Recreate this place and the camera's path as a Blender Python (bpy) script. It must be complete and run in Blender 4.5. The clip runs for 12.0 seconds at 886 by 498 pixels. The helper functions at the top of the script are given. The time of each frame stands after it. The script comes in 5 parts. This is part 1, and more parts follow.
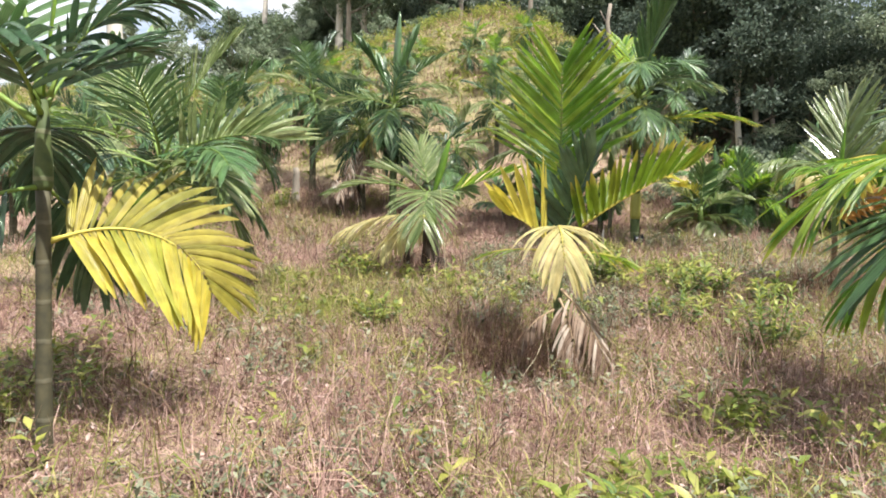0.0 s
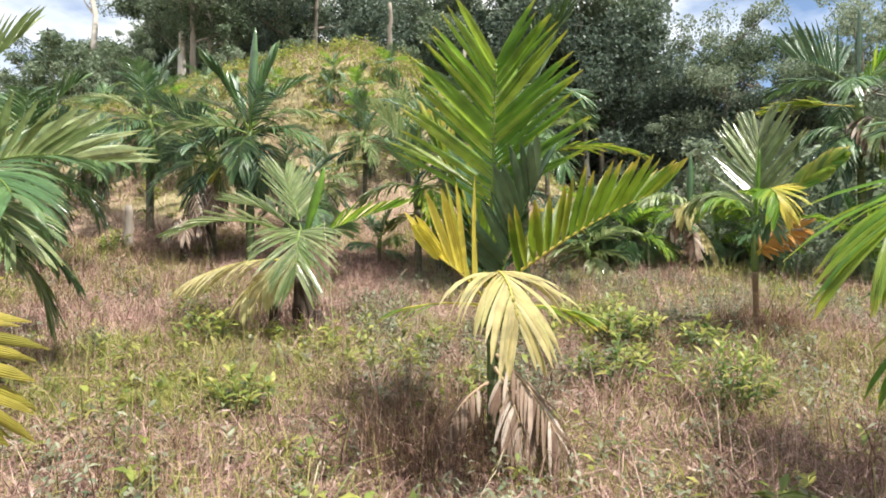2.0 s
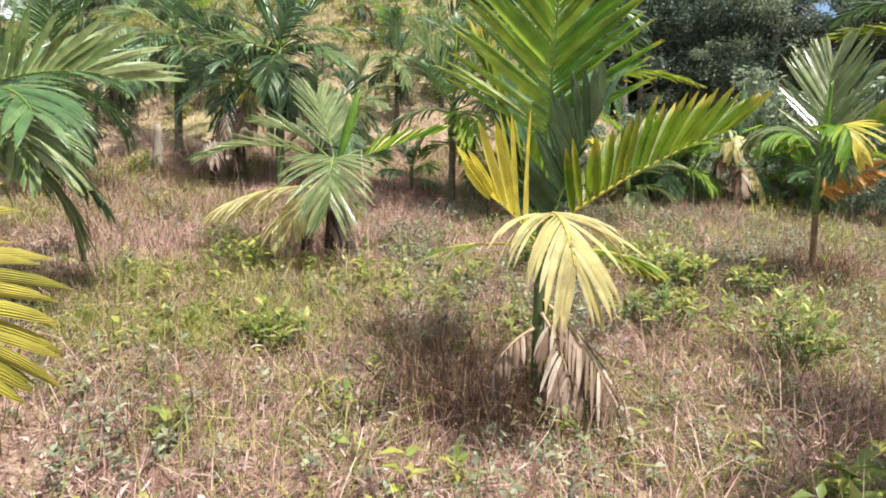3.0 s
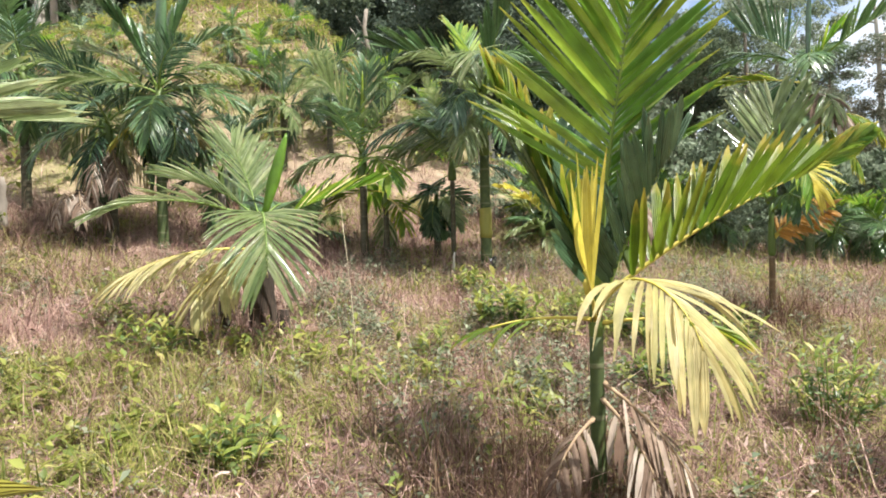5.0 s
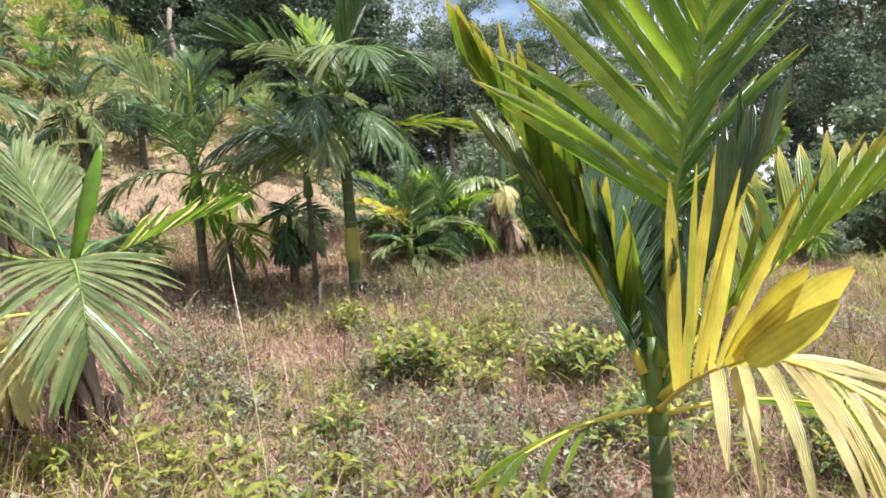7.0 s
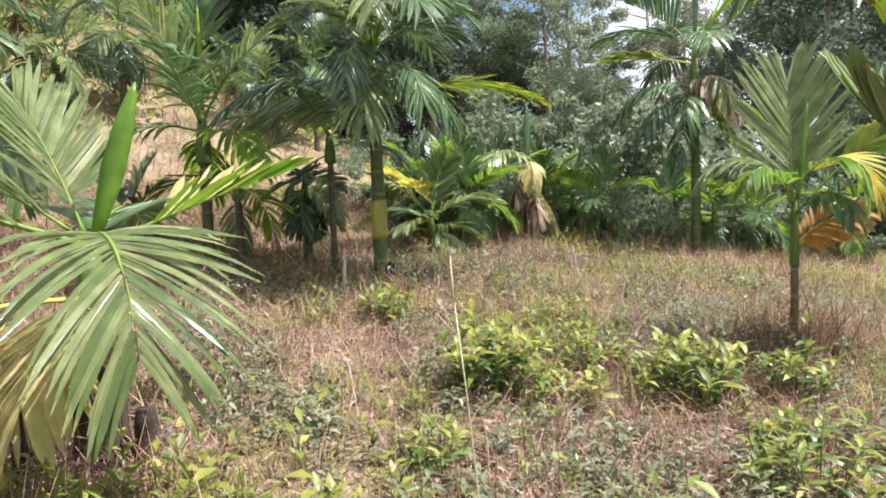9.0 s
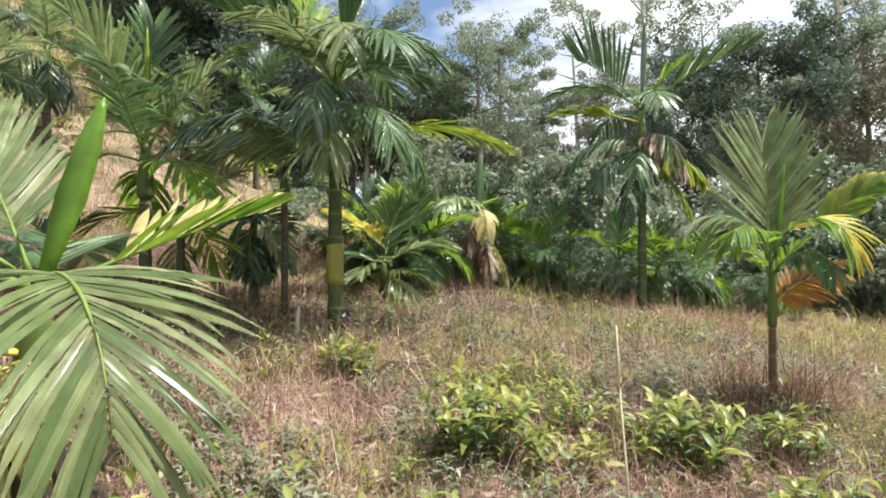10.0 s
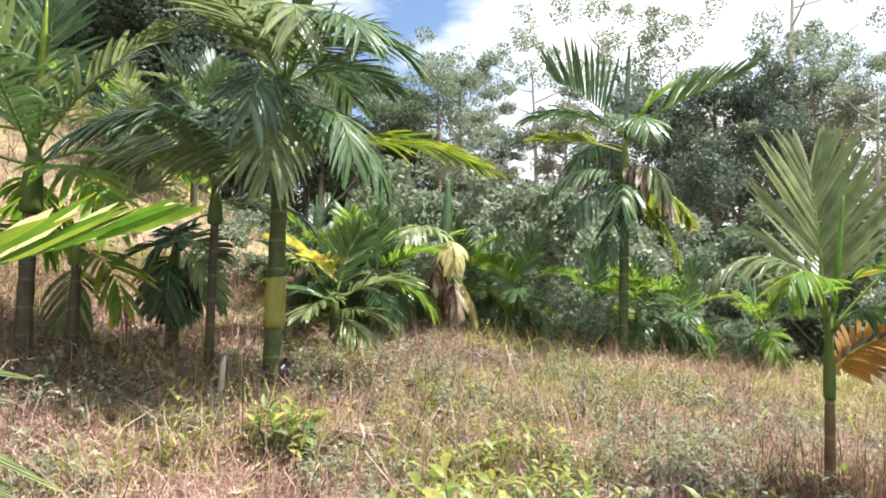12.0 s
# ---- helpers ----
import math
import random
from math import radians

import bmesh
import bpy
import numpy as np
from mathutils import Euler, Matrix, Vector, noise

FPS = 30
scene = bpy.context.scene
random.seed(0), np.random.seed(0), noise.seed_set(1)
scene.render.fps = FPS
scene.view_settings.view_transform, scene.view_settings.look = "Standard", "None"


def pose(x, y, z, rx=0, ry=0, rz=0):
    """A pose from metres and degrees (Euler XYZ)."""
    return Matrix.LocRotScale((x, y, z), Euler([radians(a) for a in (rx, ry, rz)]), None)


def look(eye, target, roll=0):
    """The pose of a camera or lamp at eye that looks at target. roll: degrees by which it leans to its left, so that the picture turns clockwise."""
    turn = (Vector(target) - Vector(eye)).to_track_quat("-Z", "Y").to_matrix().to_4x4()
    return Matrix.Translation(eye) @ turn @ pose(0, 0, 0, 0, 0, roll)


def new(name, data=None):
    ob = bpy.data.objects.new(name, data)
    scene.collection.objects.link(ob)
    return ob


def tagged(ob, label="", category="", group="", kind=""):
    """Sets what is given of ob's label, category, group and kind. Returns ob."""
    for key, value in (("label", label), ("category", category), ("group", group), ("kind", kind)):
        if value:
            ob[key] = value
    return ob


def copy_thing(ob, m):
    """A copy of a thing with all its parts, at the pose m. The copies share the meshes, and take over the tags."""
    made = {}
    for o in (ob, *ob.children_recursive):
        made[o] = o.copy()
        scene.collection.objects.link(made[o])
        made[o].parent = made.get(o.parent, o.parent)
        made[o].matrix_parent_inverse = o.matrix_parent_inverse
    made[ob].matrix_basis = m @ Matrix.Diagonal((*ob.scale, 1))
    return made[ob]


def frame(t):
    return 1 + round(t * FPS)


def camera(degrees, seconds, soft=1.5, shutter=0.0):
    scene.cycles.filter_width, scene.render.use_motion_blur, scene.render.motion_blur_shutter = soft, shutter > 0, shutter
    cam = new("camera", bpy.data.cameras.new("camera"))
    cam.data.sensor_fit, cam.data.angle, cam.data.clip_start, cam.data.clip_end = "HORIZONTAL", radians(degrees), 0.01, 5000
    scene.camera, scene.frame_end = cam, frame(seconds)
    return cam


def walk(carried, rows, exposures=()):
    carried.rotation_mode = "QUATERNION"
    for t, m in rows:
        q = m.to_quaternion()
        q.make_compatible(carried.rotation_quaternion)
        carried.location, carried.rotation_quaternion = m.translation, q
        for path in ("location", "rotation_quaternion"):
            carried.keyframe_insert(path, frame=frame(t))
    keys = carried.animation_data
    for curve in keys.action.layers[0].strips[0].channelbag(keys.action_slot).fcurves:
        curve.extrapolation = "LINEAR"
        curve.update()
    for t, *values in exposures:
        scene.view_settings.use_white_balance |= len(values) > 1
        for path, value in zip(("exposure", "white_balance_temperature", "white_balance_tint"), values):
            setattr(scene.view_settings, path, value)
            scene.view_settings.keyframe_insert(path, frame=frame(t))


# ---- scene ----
cam = camera(69.3, 12.0, 1.8)
PATH = [
    (0, (-0.003, 0.065, 1.528), (-0.02, 2.056, 1.347), 0.8),
    (0.5, (-0.124, 0.632, 1.483), (-0.054, 2.629, 1.553), 0.5),
    (1, (-0.191, 0.929, 1.532), (0.036, 2.916, 1.545), -0.0),
    (1.5, (-0.307, 1.19, 1.528), (0.098, 3.149, 1.518), -1.4),
    (2, (-0.256, 1.543, 1.499), (0.17, 3.497, 1.445), -0.0),
    (2.5, (-0.176, 1.722, 1.549), (0.157, 3.685, 1.365), 0.9),
    (3, (-0.317, 1.86, 1.548), (0.029, 3.809, 1.263), 1.5),
    (3.5, (-0.658, 2.175, 1.539), (-0.051, 4.073, 1.372), 2.3),
    (3.7, (-0.772, 2.263, 1.603), (-0.139, 4.153, 1.442), 0.4),
    (5.3, (-1.086, 3.133, 1.584), (-0.254, 4.947, 1.464), 0.7),
    (5.5, (-1.165, 3.28, 1.516), (-0.253, 5.058, 1.433), 0.9),
    (6, (-1.189, 3.582, 1.652), (-0.076, 5.23, 1.446), -0.6),
    (6.5, (-1.04, 4.012, 1.603), (0.047, 5.69, 1.536), -2.5),
    (7, (-0.915, 4.33, 1.723), (0.315, 5.902, 1.596), -2.7),
    (7.2, (-0.918, 4.437, 1.697), (0.299, 6.019, 1.572), -0.9),
    (8.8, (-1.067, 5.469, 1.744), (0.263, 6.952, 1.572), -1.4),
    (9, (-1.056, 5.584, 1.766), (0.259, 7.076, 1.551), 0.2),
    (9.5, (-1.095, 5.84, 1.762), (0.202, 7.362, 1.767), 3.5),
    (10, (-1.132, 6.138, 1.752), (0.359, 7.469, 1.685), 2.5),
    (10.5, (-0.983, 6.3, 1.686), (0.581, 7.54, 1.544), 1.6),
    (11, (-0.567, 6.584, 1.712), (0.982, 7.844, 1.597), -1.7),
    (11.5, (-0.45, 6.737, 1.808), (1.069, 8.037, 1.827), 0.2),
    (12, (-0.288, 7.057, 1.764), (1.293, 8.281, 1.805), 4.2),
]
# the path was laid out on a plane that climbs with the slope
SLOPE = pose(0, 0, 1.5, 3.5) @ pose(0, 0, -1.5)
walk(cam, [(t, SLOPE @ look(eye, target, roll)) for t, eye, target, roll in PATH], [(0, 1.10), (5.3, 1.15), (7.0, 1.10), (8.8, 1.11), (9.5, 1.17), (10.0, 0.99), (10.5, 1.13), (11.3, 1.32), (12, 1.36)])

# ---- world and sun ----
SUN_EL, SUN_AZ = 62.0, 136.0      # degrees above the horizon, clockwise from +y
world = bpy.data.worlds.new("world")
scene.world = world
world.use_nodes = True
wn, wl = world.node_tree.nodes, world.node_tree.links
wn.clear()
w_out = wn.new("ShaderNodeOutputWorld")
w_bg = wn.new("ShaderNodeBackground")
w_sky = wn.new("ShaderNodeTexSky")
w_sky.sky_type = "NISHITA"
w_sky.sun_disc = False
w_sky.sun_elevation, w_sky.sun_rotation = radians(SUN_EL), radians(SUN_AZ)
w_sky.dust_density, w_sky.air_density = 0.5, 0.9
w_co = wn.new("ShaderNodeTexCoord")
w_map = wn.new("ShaderNodeMapping")
w_map.inputs["Scale"].default_value = (1.0, 1.0, 2.6)
w_noise = wn.new("ShaderNodeTexNoise")
w_noise.inputs["Scale"].default_value = 2.3
w_noise.inputs["Detail"].default_value = 7.0
w_noise.inputs["Roughness"].default_value = 0.55
w_ramp = wn.new("ShaderNodeValToRGB")
w_ramp.color_ramp.elements[0].position, w_ramp.color_ramp.elements[1].position = 0.34, 0.53
w_mix = wn.new("ShaderNodeMix")
w_mix.data_type = "RGBA"
w_mix.inputs[7].default_value = (8.2, 8.35, 8.6, 1)
wl.new(w_co.outputs["Generated"], w_map.inputs["Vector"])
wl.new(w_map.outputs[0], w_noise.inputs["Vector"])
wl.new(w_noise.outputs[0], w_ramp.inputs[0])
wl.new(w_ramp.outputs[0], w_mix.inputs[0])
wl.new(w_sky.outputs[0], w_mix.inputs[6])
wl.new(w_mix.outputs[2], w_bg.inputs[0])
w_bg.inputs[1].default_value = 0.086
wl.new(w_bg.outputs[0], w_out.inputs[0])
sun = new("sun", bpy.data.lights.new("sun", "SUN"))
sun.data.energy, sun.data.angle, sun.data.color = 5.0, radians(0.5), (1.0, 0.96, 0.90)
sun.matrix_world = look((0, 0, 0), (-math.sin(radians(SUN_AZ)) * math.cos(radians(SUN_EL)), -math.cos(radians(SUN_AZ)) * math.cos(radians(SUN_EL)), -math.sin(radians(SUN_EL))))


# ---- materials ----
def base_material(name):
    m = bpy.data.materials.new(name)
    m.use_nodes = True
    n, l = m.node_tree.nodes, m.node_tree.links
    n.clear()
    out = n.new("ShaderNodeOutputMaterial")
    return m, n, l, out


def ramp_node(n, stops):
    r = n.new("ShaderNodeValToRGB")
    e = r.color_ramp.elements
    while len(e) < len(stops):
        e.new(0.5)
    for i, (p, c) in enumerate(stops):
        e[i].position, e[i].color = p, (*c, 1)
    return r


def random_value(n, l):
    """A random number that differs from piece to piece, joined or single."""
    g, o = n.new("ShaderNodeNewGeometry"), n.new("ShaderNodeObjectInfo")
    a, f = n.new("ShaderNodeMath"), n.new("ShaderNodeMath")
    a.operation, f.operation = "ADD", "FRACT"
    l.new(g.outputs["Random Per Island"], a.inputs[0])
    l.new(o.outputs["Random"], a.inputs[1])
    l.new(a.outputs[0], f.inputs[0])
    return f.outputs[0]


def blade_material(name, stops, tip=None, tip_start=0.8, rough=0.42, through_light=0.35, ribs=0.0, spec=0.5):
    """Thin plant blades: colours by piece, a withered tip along the blade, ribs along it, light that shines through."""
    m, n, l, out = base_material(name)
    rnd = random_value(n, l)
    r = ramp_node(n, stops)
    l.new(rnd, r.inputs[0])
    col = r.outputs[0]
    co = n.new("ShaderNodeTexCoord")
    nz = n.new("ShaderNodeTexNoise")
    nz.inputs["Scale"].default_value, nz.inputs["Detail"].default_value = 9.0, 3.0
    l.new(co.outputs["Object"], nz.inputs["Vector"])
    hsv = n.new("ShaderNodeHueSaturation")
    mr = n.new("ShaderNodeMapRange")
    mr.inputs["From Min"].default_value, mr.inputs["From Max"].default_value = 0.3, 0.7
    mr.inputs["To Min"].default_value, mr.inputs["To Max"].default_value = 0.72, 1.22
    l.new(nz.outputs[0], mr.inputs[0])
    l.new(mr.outputs[0], hsv.inputs["Value"])
    l.new(col, hsv.inputs["Color"])
    col = hsv.outputs[0]
    sep = None
    if tip or ribs:
        uv = n.new("ShaderNodeUVMap")
        sep = n.new("ShaderNodeSeparateXYZ")
        l.new(uv.outputs[0], sep.inputs[0])
    if tip:
        add = n.new("ShaderNodeMath")
        add.operation = "MULTIPLY_ADD"
        l.new(nz.outputs[0], add.inputs[0])
        add.inputs[1].default_value = 0.5
        l.new(sep.outputs[0], add.inputs[2])
        fac = n.new("ShaderNodeMapRange")
        fac.inputs["From Min"].default_value, fac.inputs["From Max"].default_value = tip_start + 0.25, tip_start + 0.5
        l.new(add.outputs[0], fac.inputs[0])
        mx = n.new("ShaderNodeMix")
        mx.data_type = "RGBA"
        l.new(fac.outputs[0], mx.inputs[0])
        l.new(col, mx.inputs[6])
        mx.inputs[7].default_value = (*tip, 1)
        col = mx.outputs[2]
    p = n.new("ShaderNodeBsdfPrincipled")
    p.inputs["Roughness"].default_value = rough
    p.inputs["Specular IOR Level"].default_value = spec
    l.new(col, p.inputs["Base Color"])
    tr = n.new("ShaderNodeBsdfTranslucent")
    l.new(col, tr.inputs[0])
    if ribs:
        sn, mul = n.new("ShaderNodeMath"), n.new("ShaderNodeMath")
        mul.operation, sn.operation = "MULTIPLY", "SINE"
        l.new(sep.outputs[1], mul.inputs[0])
        mul.inputs[1].default_value = 38.0
        l.new(mul.outputs[0], sn.inputs[0])
        b = n.new("ShaderNodeBump")
        b.inputs["Strength"].default_value, b.inputs["Distance"].default_value = ribs, 0.004
        l.new(sn.outputs[0], b.inputs["Height"])
        l.new(b.outputs[0], p.inputs["Normal"])
    mix = n.new("ShaderNodeMixShader")
    mix.inputs[0].default_value = through_light
    l.new(p.outputs[0], mix.inputs[1])
    l.new(tr.outputs[0], mix.inputs[2])
    l.new(mix.outputs[0], out.inputs[0])
    return m


def solid_material(name, stops, scale=4.0, rough=0.8, bump=0.3, stretch=(1, 1, 1), detail=6.0, fine=0.0):
    """A rough natural surface: colours by noise at two scales with relief."""
    m, n, l, out = base_material(name)
    co = n.new("ShaderNodeTexCoord")
    mp = n.new("ShaderNodeMapping")
    mp.inputs["Scale"].default_value = stretch
    l.new(co.outputs["Object"], mp.inputs["Vector"])
    nz = n.new("ShaderNodeTexNoise")
    nz.inputs["Scale"].default_value, nz.inputs["Detail"].default_value = scale, detail
    nz.inputs["Roughness"].default_value = 0.65
    l.new(mp.outputs[0], nz.inputs["Vector"])
    r = ramp_node(n, stops)
    l.new(nz.outputs[0], r.inputs[0])
    p = n.new("ShaderNodeBsdfPrincipled")
    p.inputs["Roughness"].default_value = rough
    p.inputs["Specular IOR Level"].default_value = 0.25
    l.new(r.outputs[0], p.inputs["Base Color"])
    n2 = n.new("ShaderNodeTexNoise")
    n2.inputs["Scale"].default_value, n2.inputs["Detail"].default_value = scale * 6, 4.0
    l.new(mp.outputs[0], n2.inputs["Vector"])
    b = n.new("ShaderNodeBump")
    b.inputs["Strength"].default_value, b.inputs["Distance"].default_value = bump, 0.02
    l.new(n2.outputs[0], b.inputs["Height"])
    l.new(b.outputs[0], p.inputs["Normal"])
    l.new(p.outputs[0], out.inputs[0])
    return m


def trunk_material(name, low, high, ring, spacing=0.11):
    """A palm stem: leaf-scar rings at even heights, fading from one colour to another, blotched."""
    m, n, l, out = base_material(name)
    co = n.new("ShaderNodeTexCoord")
    sep = n.new("ShaderNodeSeparateXYZ")
    l.new(co.outputs["Object"], sep.inputs[0])
    nz = n.new("ShaderNodeTexNoise")
    nz.inputs["Scale"].default_value, nz.inputs["Detail"].default_value = 14.0, 5.0
    l.new(co.outputs["Object"], nz.inputs["Vector"])
    r = ramp_node(n, [(0.25, low), (0.75, high)])
    l.new(nz.outputs[0], r.inputs[0])
    wob = n.new("ShaderNodeMath")
    wob.operation = "MULTIPLY_ADD"
    l.new(nz.outputs[0], wob.inputs[0])
    wob.inputs[1].default_value = 0.03
    l.new(sep.outputs[2], wob.inputs[2])
    md = n.new("ShaderNodeMath")
    md.operation = "PINGPONG"
    l.new(wob.outputs[0], md.inputs[0])
    md.inputs[1].default_value = spacing
    mr = n.new("ShaderNodeMapRange")
    mr.inputs["From Min"].default_value, mr.inputs["From Max"].default_value = 0.008, 0.016
    mr.inputs["To Min"].default_value, mr.inputs["To Max"].default_value = 0.5, 0.0
    l.new(md.outputs[0], mr.inputs[0])
    mx = n.new("ShaderNodeMix")
    mx.data_type = "RGBA"
    l.new(mr.outputs[0], mx.inputs[0])
    l.new(r.outputs[0], mx.inputs[6])
    mx.inputs[7].default_value = (*ring, 1)
    p = n.new("ShaderNodeBsdfPrincipled")
    p.inputs["Roughness"].default_value = 0.75
    l.new(mx.outputs[2], p.inputs["Base Color"])
    b = n.new("ShaderNodeBump")
    b.inputs["Strength"].default_value, b.inputs["Distance"].default_value = 0.4, 0.01
    l.new(mr.outputs[0], b.inputs["Height"])
    l.new(b.outputs[0], p.inputs["Normal"])
    l.new(p.outputs[0], out.inputs[0])
    return m


def ground_material():
    m, n, l, out = base_material("dry_soil")
    co = n.new("ShaderNodeTexCoord")
    big, mid, small = (n.new("ShaderNodeTexNoise") for _ in range(3))
    for k, s in ((big, 0.22), (mid, 1.7), (small, 26.0)):
        k.inputs["Scale"].default_value, k.inputs["Detail"].default_value = s, 6.0
        l.new(co.outputs["Object"], k.inputs["Vector"])
    r1 = ramp_node(n, [(0.3, (0.07, 0.045, 0.034)), (0.48, (0.22, 0.15, 0.115)), (0.68, (0.42, 0.31, 0.25))])
    l.new(mid.outputs[0], r1.inputs[0])
    r2 = ramp_node(n, [(0.35, (0.10, 0.065, 0.045)), (0.65, (0.52, 0.39, 0.29))])
    l.new(small.outputs[0], r2.inputs[0])
    mx = n.new("ShaderNodeMix")
    mx.data_type = "RGBA"
    mx.inputs[0].default_value = 0.45
    l.new(r1.outputs[0], mx.inputs[6])
    l.new(r2.outputs[0], mx.inputs[7])
    gr = ramp_node(n, [(0.48, (0, 0, 0)), (0.62, (1, 1, 1))])
    l.new(big.outputs[0], gr.inputs[0])
    half = n.new("ShaderNodeMath")
    half.operation = "MULTIPLY"
    half.inputs[1].default_value = 0.55
    l.new(gr.outputs[0], half.inputs[0])
    mg = n.new("ShaderNodeMix")
    mg.data_type = "RGBA"
    l.new(half.outputs[0], mg.inputs[0])
    l.new(mx.outputs[2], mg.inputs[6])
    mg.inputs[7].default_value = (0.21, 0.22, 0.07, 1)
    sep = n.new("ShaderNodeSeparateXYZ")
    l.new(co.outputs["Object"], sep.inputs[0])
    up = n.new("ShaderNodeMapRange")
    up.inputs["From Min"].default_value, up.inputs["From Max"].default_value = 2.4, 5.5
    up.inputs["To Max"].default_value = 0.8
    l.new(sep.outputs[2], up.inputs[0])
    r3 = ramp_node(n, [(0.35, (0.085, 0.095, 0.038)), (0.5, (0.19, 0.17, 0.08)), (0.65, (0.27, 0.235, 0.115))])
    l.new(mid.outputs[0], r3.inputs[0])
    mh = n.new("ShaderNodeMix")
    mh.data_type = "RGBA"
    l.new(up.outputs[0], mh.inputs[0])
    l.new(mg.outputs[2], mh.inputs[6])
    l.new(r3.outputs[0], mh.inputs[7])
    p = n.new("ShaderNodeBsdfPrincipled")
    p.inputs["Roughness"].default_value = 0.95
    p.inputs["Specular IOR Level"].default_value = 0.15
    l.new(mh.outputs[2], p.inputs["Base Color"])
    b = n.new("ShaderNodeBump")
    b.inputs["Strength"].default_value, b.inputs["Distance"].default_value = 0.8, 0.06
    l.new(small.outputs[0], b.inputs["Height"])
    l.new(b.outputs[0], p.inputs["Normal"])
    l.new(p.outputs[0], out.inputs[0])
    return m


SOIL = ground_material()
FROND = {
    "green": blade_material("palm_green", [(0.0, (0.046, 0.108, 0.036)), (0.5, (0.078, 0.16, 0.052)), (1.0, (0.135, 0.225, 0.082))], (0.30, 0.26, 0.08), 0.93, 0.28, 0.2, 0.6, 0.8),
    "dark": blade_material("palm_dark_green", [(0.0, (0.036, 0.082, 0.042)), (0.6, (0.068, 0.13, 0.066)), (1.0, (0.125, 0.195, 0.105))], (0.22, 0.19, 0.08), 0.95, 0.27, 0.18, 0.6, 0.8),
    "lime": blade_material("palm_lime", [(0.0, (0.09, 0.215, 0.02)), (0.5, (0.175, 0.325, 0.032)), (1.0, (0.32, 0.425, 0.048))], (0.48, 0.45, 0.05), 0.82, 0.33, 0.44, 0.6, 0.55),
    "pale": blade_material("palm_pale_green", [(0.0, (0.13, 0.20, 0.07)), (0.5, (0.23, 0.30, 0.115)), (1.0, (0.38, 0.43, 0.21))], (0.50, 0.46, 0.16), 0.9, 0.24, 0.32, 0.7, 0.9),
    "yellow": blade_material("palm_yellow", [(0.0, (0.54, 0.44, 0.05)), (0.35, (0.66, 0.56, 0.10)), (0.7, (0.56, 0.52, 0.09)), (1.0, (0.40, 0.42, 0.06))], (0.42, 0.30, 0.07), 0.9, 0.36, 0.42, 0.6),
    # darker olive copy of the yellow: shade on one leaflet row, put into colour
    "shaded_yellow": blade_material("palm_shaded_yellow", [(0.0, (0.20, 0.20, 0.03)), (0.5, (0.33, 0.29, 0.05)), (1.0, (0.44, 0.37, 0.08))], (0.36, 0.27, 0.07), 0.9, 0.38, 0.25, 0.6),
    "cream": blade_material("palm_pale_yellow", [(0.0, (0.56, 0.47, 0.19)), (0.5, (0.68, 0.6, 0.31)), (1.0, (0.53, 0.5, 0.19))], (0.55, 0.44, 0.2), 0.85, 0.4, 0.4, 0.6),
    "olive": blade_material("palm_olive", [(0.0, (0.10, 0.18, 0.015)), (0.5, (0.16, 0.25, 0.02)), (1.0, (0.27, 0.32, 0.03))], (0.46, 0.38, 0.06), 0.72, 0.34, 0.42, 0.6),
    "dead": blade_material("palm_dead", [(0.0, (0.13, 0.08, 0.055)), (0.6, (0.27, 0.195, 0.145)), (1.0, (0.50, 0.43, 0.36))], None, 0.9, 0.75, 0.15, 0.5, 0.2),
    "orange": blade_material("palm_withered_orange", [(0.0, (0.42, 0.21, 0.05)), (1.0, (0.58, 0.32, 0.09))], (0.35, 0.26, 0.16), 0.75, 0.6, 0.3, 0.5, 0.3),
}
STEM = {
    "green": solid_material("green_stalk", [(0.3, (0.09, 0.16, 0.03)), (0.7, (0.2, 0.28, 0.06))], 6, 0.5, 0.1),
    "yellow": solid_material("yellow_stalk", [(0.3, (0.42, 0.38, 0.08)), (0.7, (0.55, 0.45, 0.1))], 6, 0.5, 0.1),
    "dead": solid_material("dry_stalk", [(0.3, (0.2, 0.13, 0.08)), (0.7, (0.42, 0.31, 0.2))], 9, 0.85, 0.3),
}
TRUNK_GREEN = trunk_material("green_ringed_trunk", (0.024, 0.045, 0.012), (0.075, 0.10, 0.026), (0.17, 0.17, 0.10), 0.13)
TRUNK_DARK = trunk_material("dark_ringed_trunk", (0.026, 0.026, 0.014), (0.085, 0.075, 0.038), (0.13, 0.12, 0.08))
TRUNK_BROWN = trunk_material("brown_ringed_trunk", (0.045, 0.032, 0.018), (0.16, 0.095, 0.04), (0.2, 0.15, 0.09))
SHAFT = solid_material("green_crownshaft", [(0.3, (0.05, 0.085, 0.02)), (0.7, (0.12, 0.165, 0.04))], 5, 0.42, 0.12, (1, 1, 0.2))
SHAFT_OLIVE = solid_material("olive_crownshaft", [(0.3, (0.16, 0.17, 0.04)), (0.7, (0.34, 0.3, 0.07))], 5, 0.45, 0.12, (1, 1, 0.2))
STUMP = solid_material("blackened_stump", [(0.3, (0.018, 0.014, 0.011)), (0.7, (0.075, 0.055, 0.04))], 9, 0.9, 0.6, (1, 1, 0.35))
STRAW = blade_material("straw", [(0.0, (0.075, 0.040, 0.034)), (0.25, (0.345, 0.21, 0.178)), (0.5, (0.20, 0.102, 0.088)), (0.75, (0.56, 0.39, 0.33)), (1.0, (0.33, 0.22, 0.16))], None, 0.9, 0.7, 0.2, 0, 0.25)
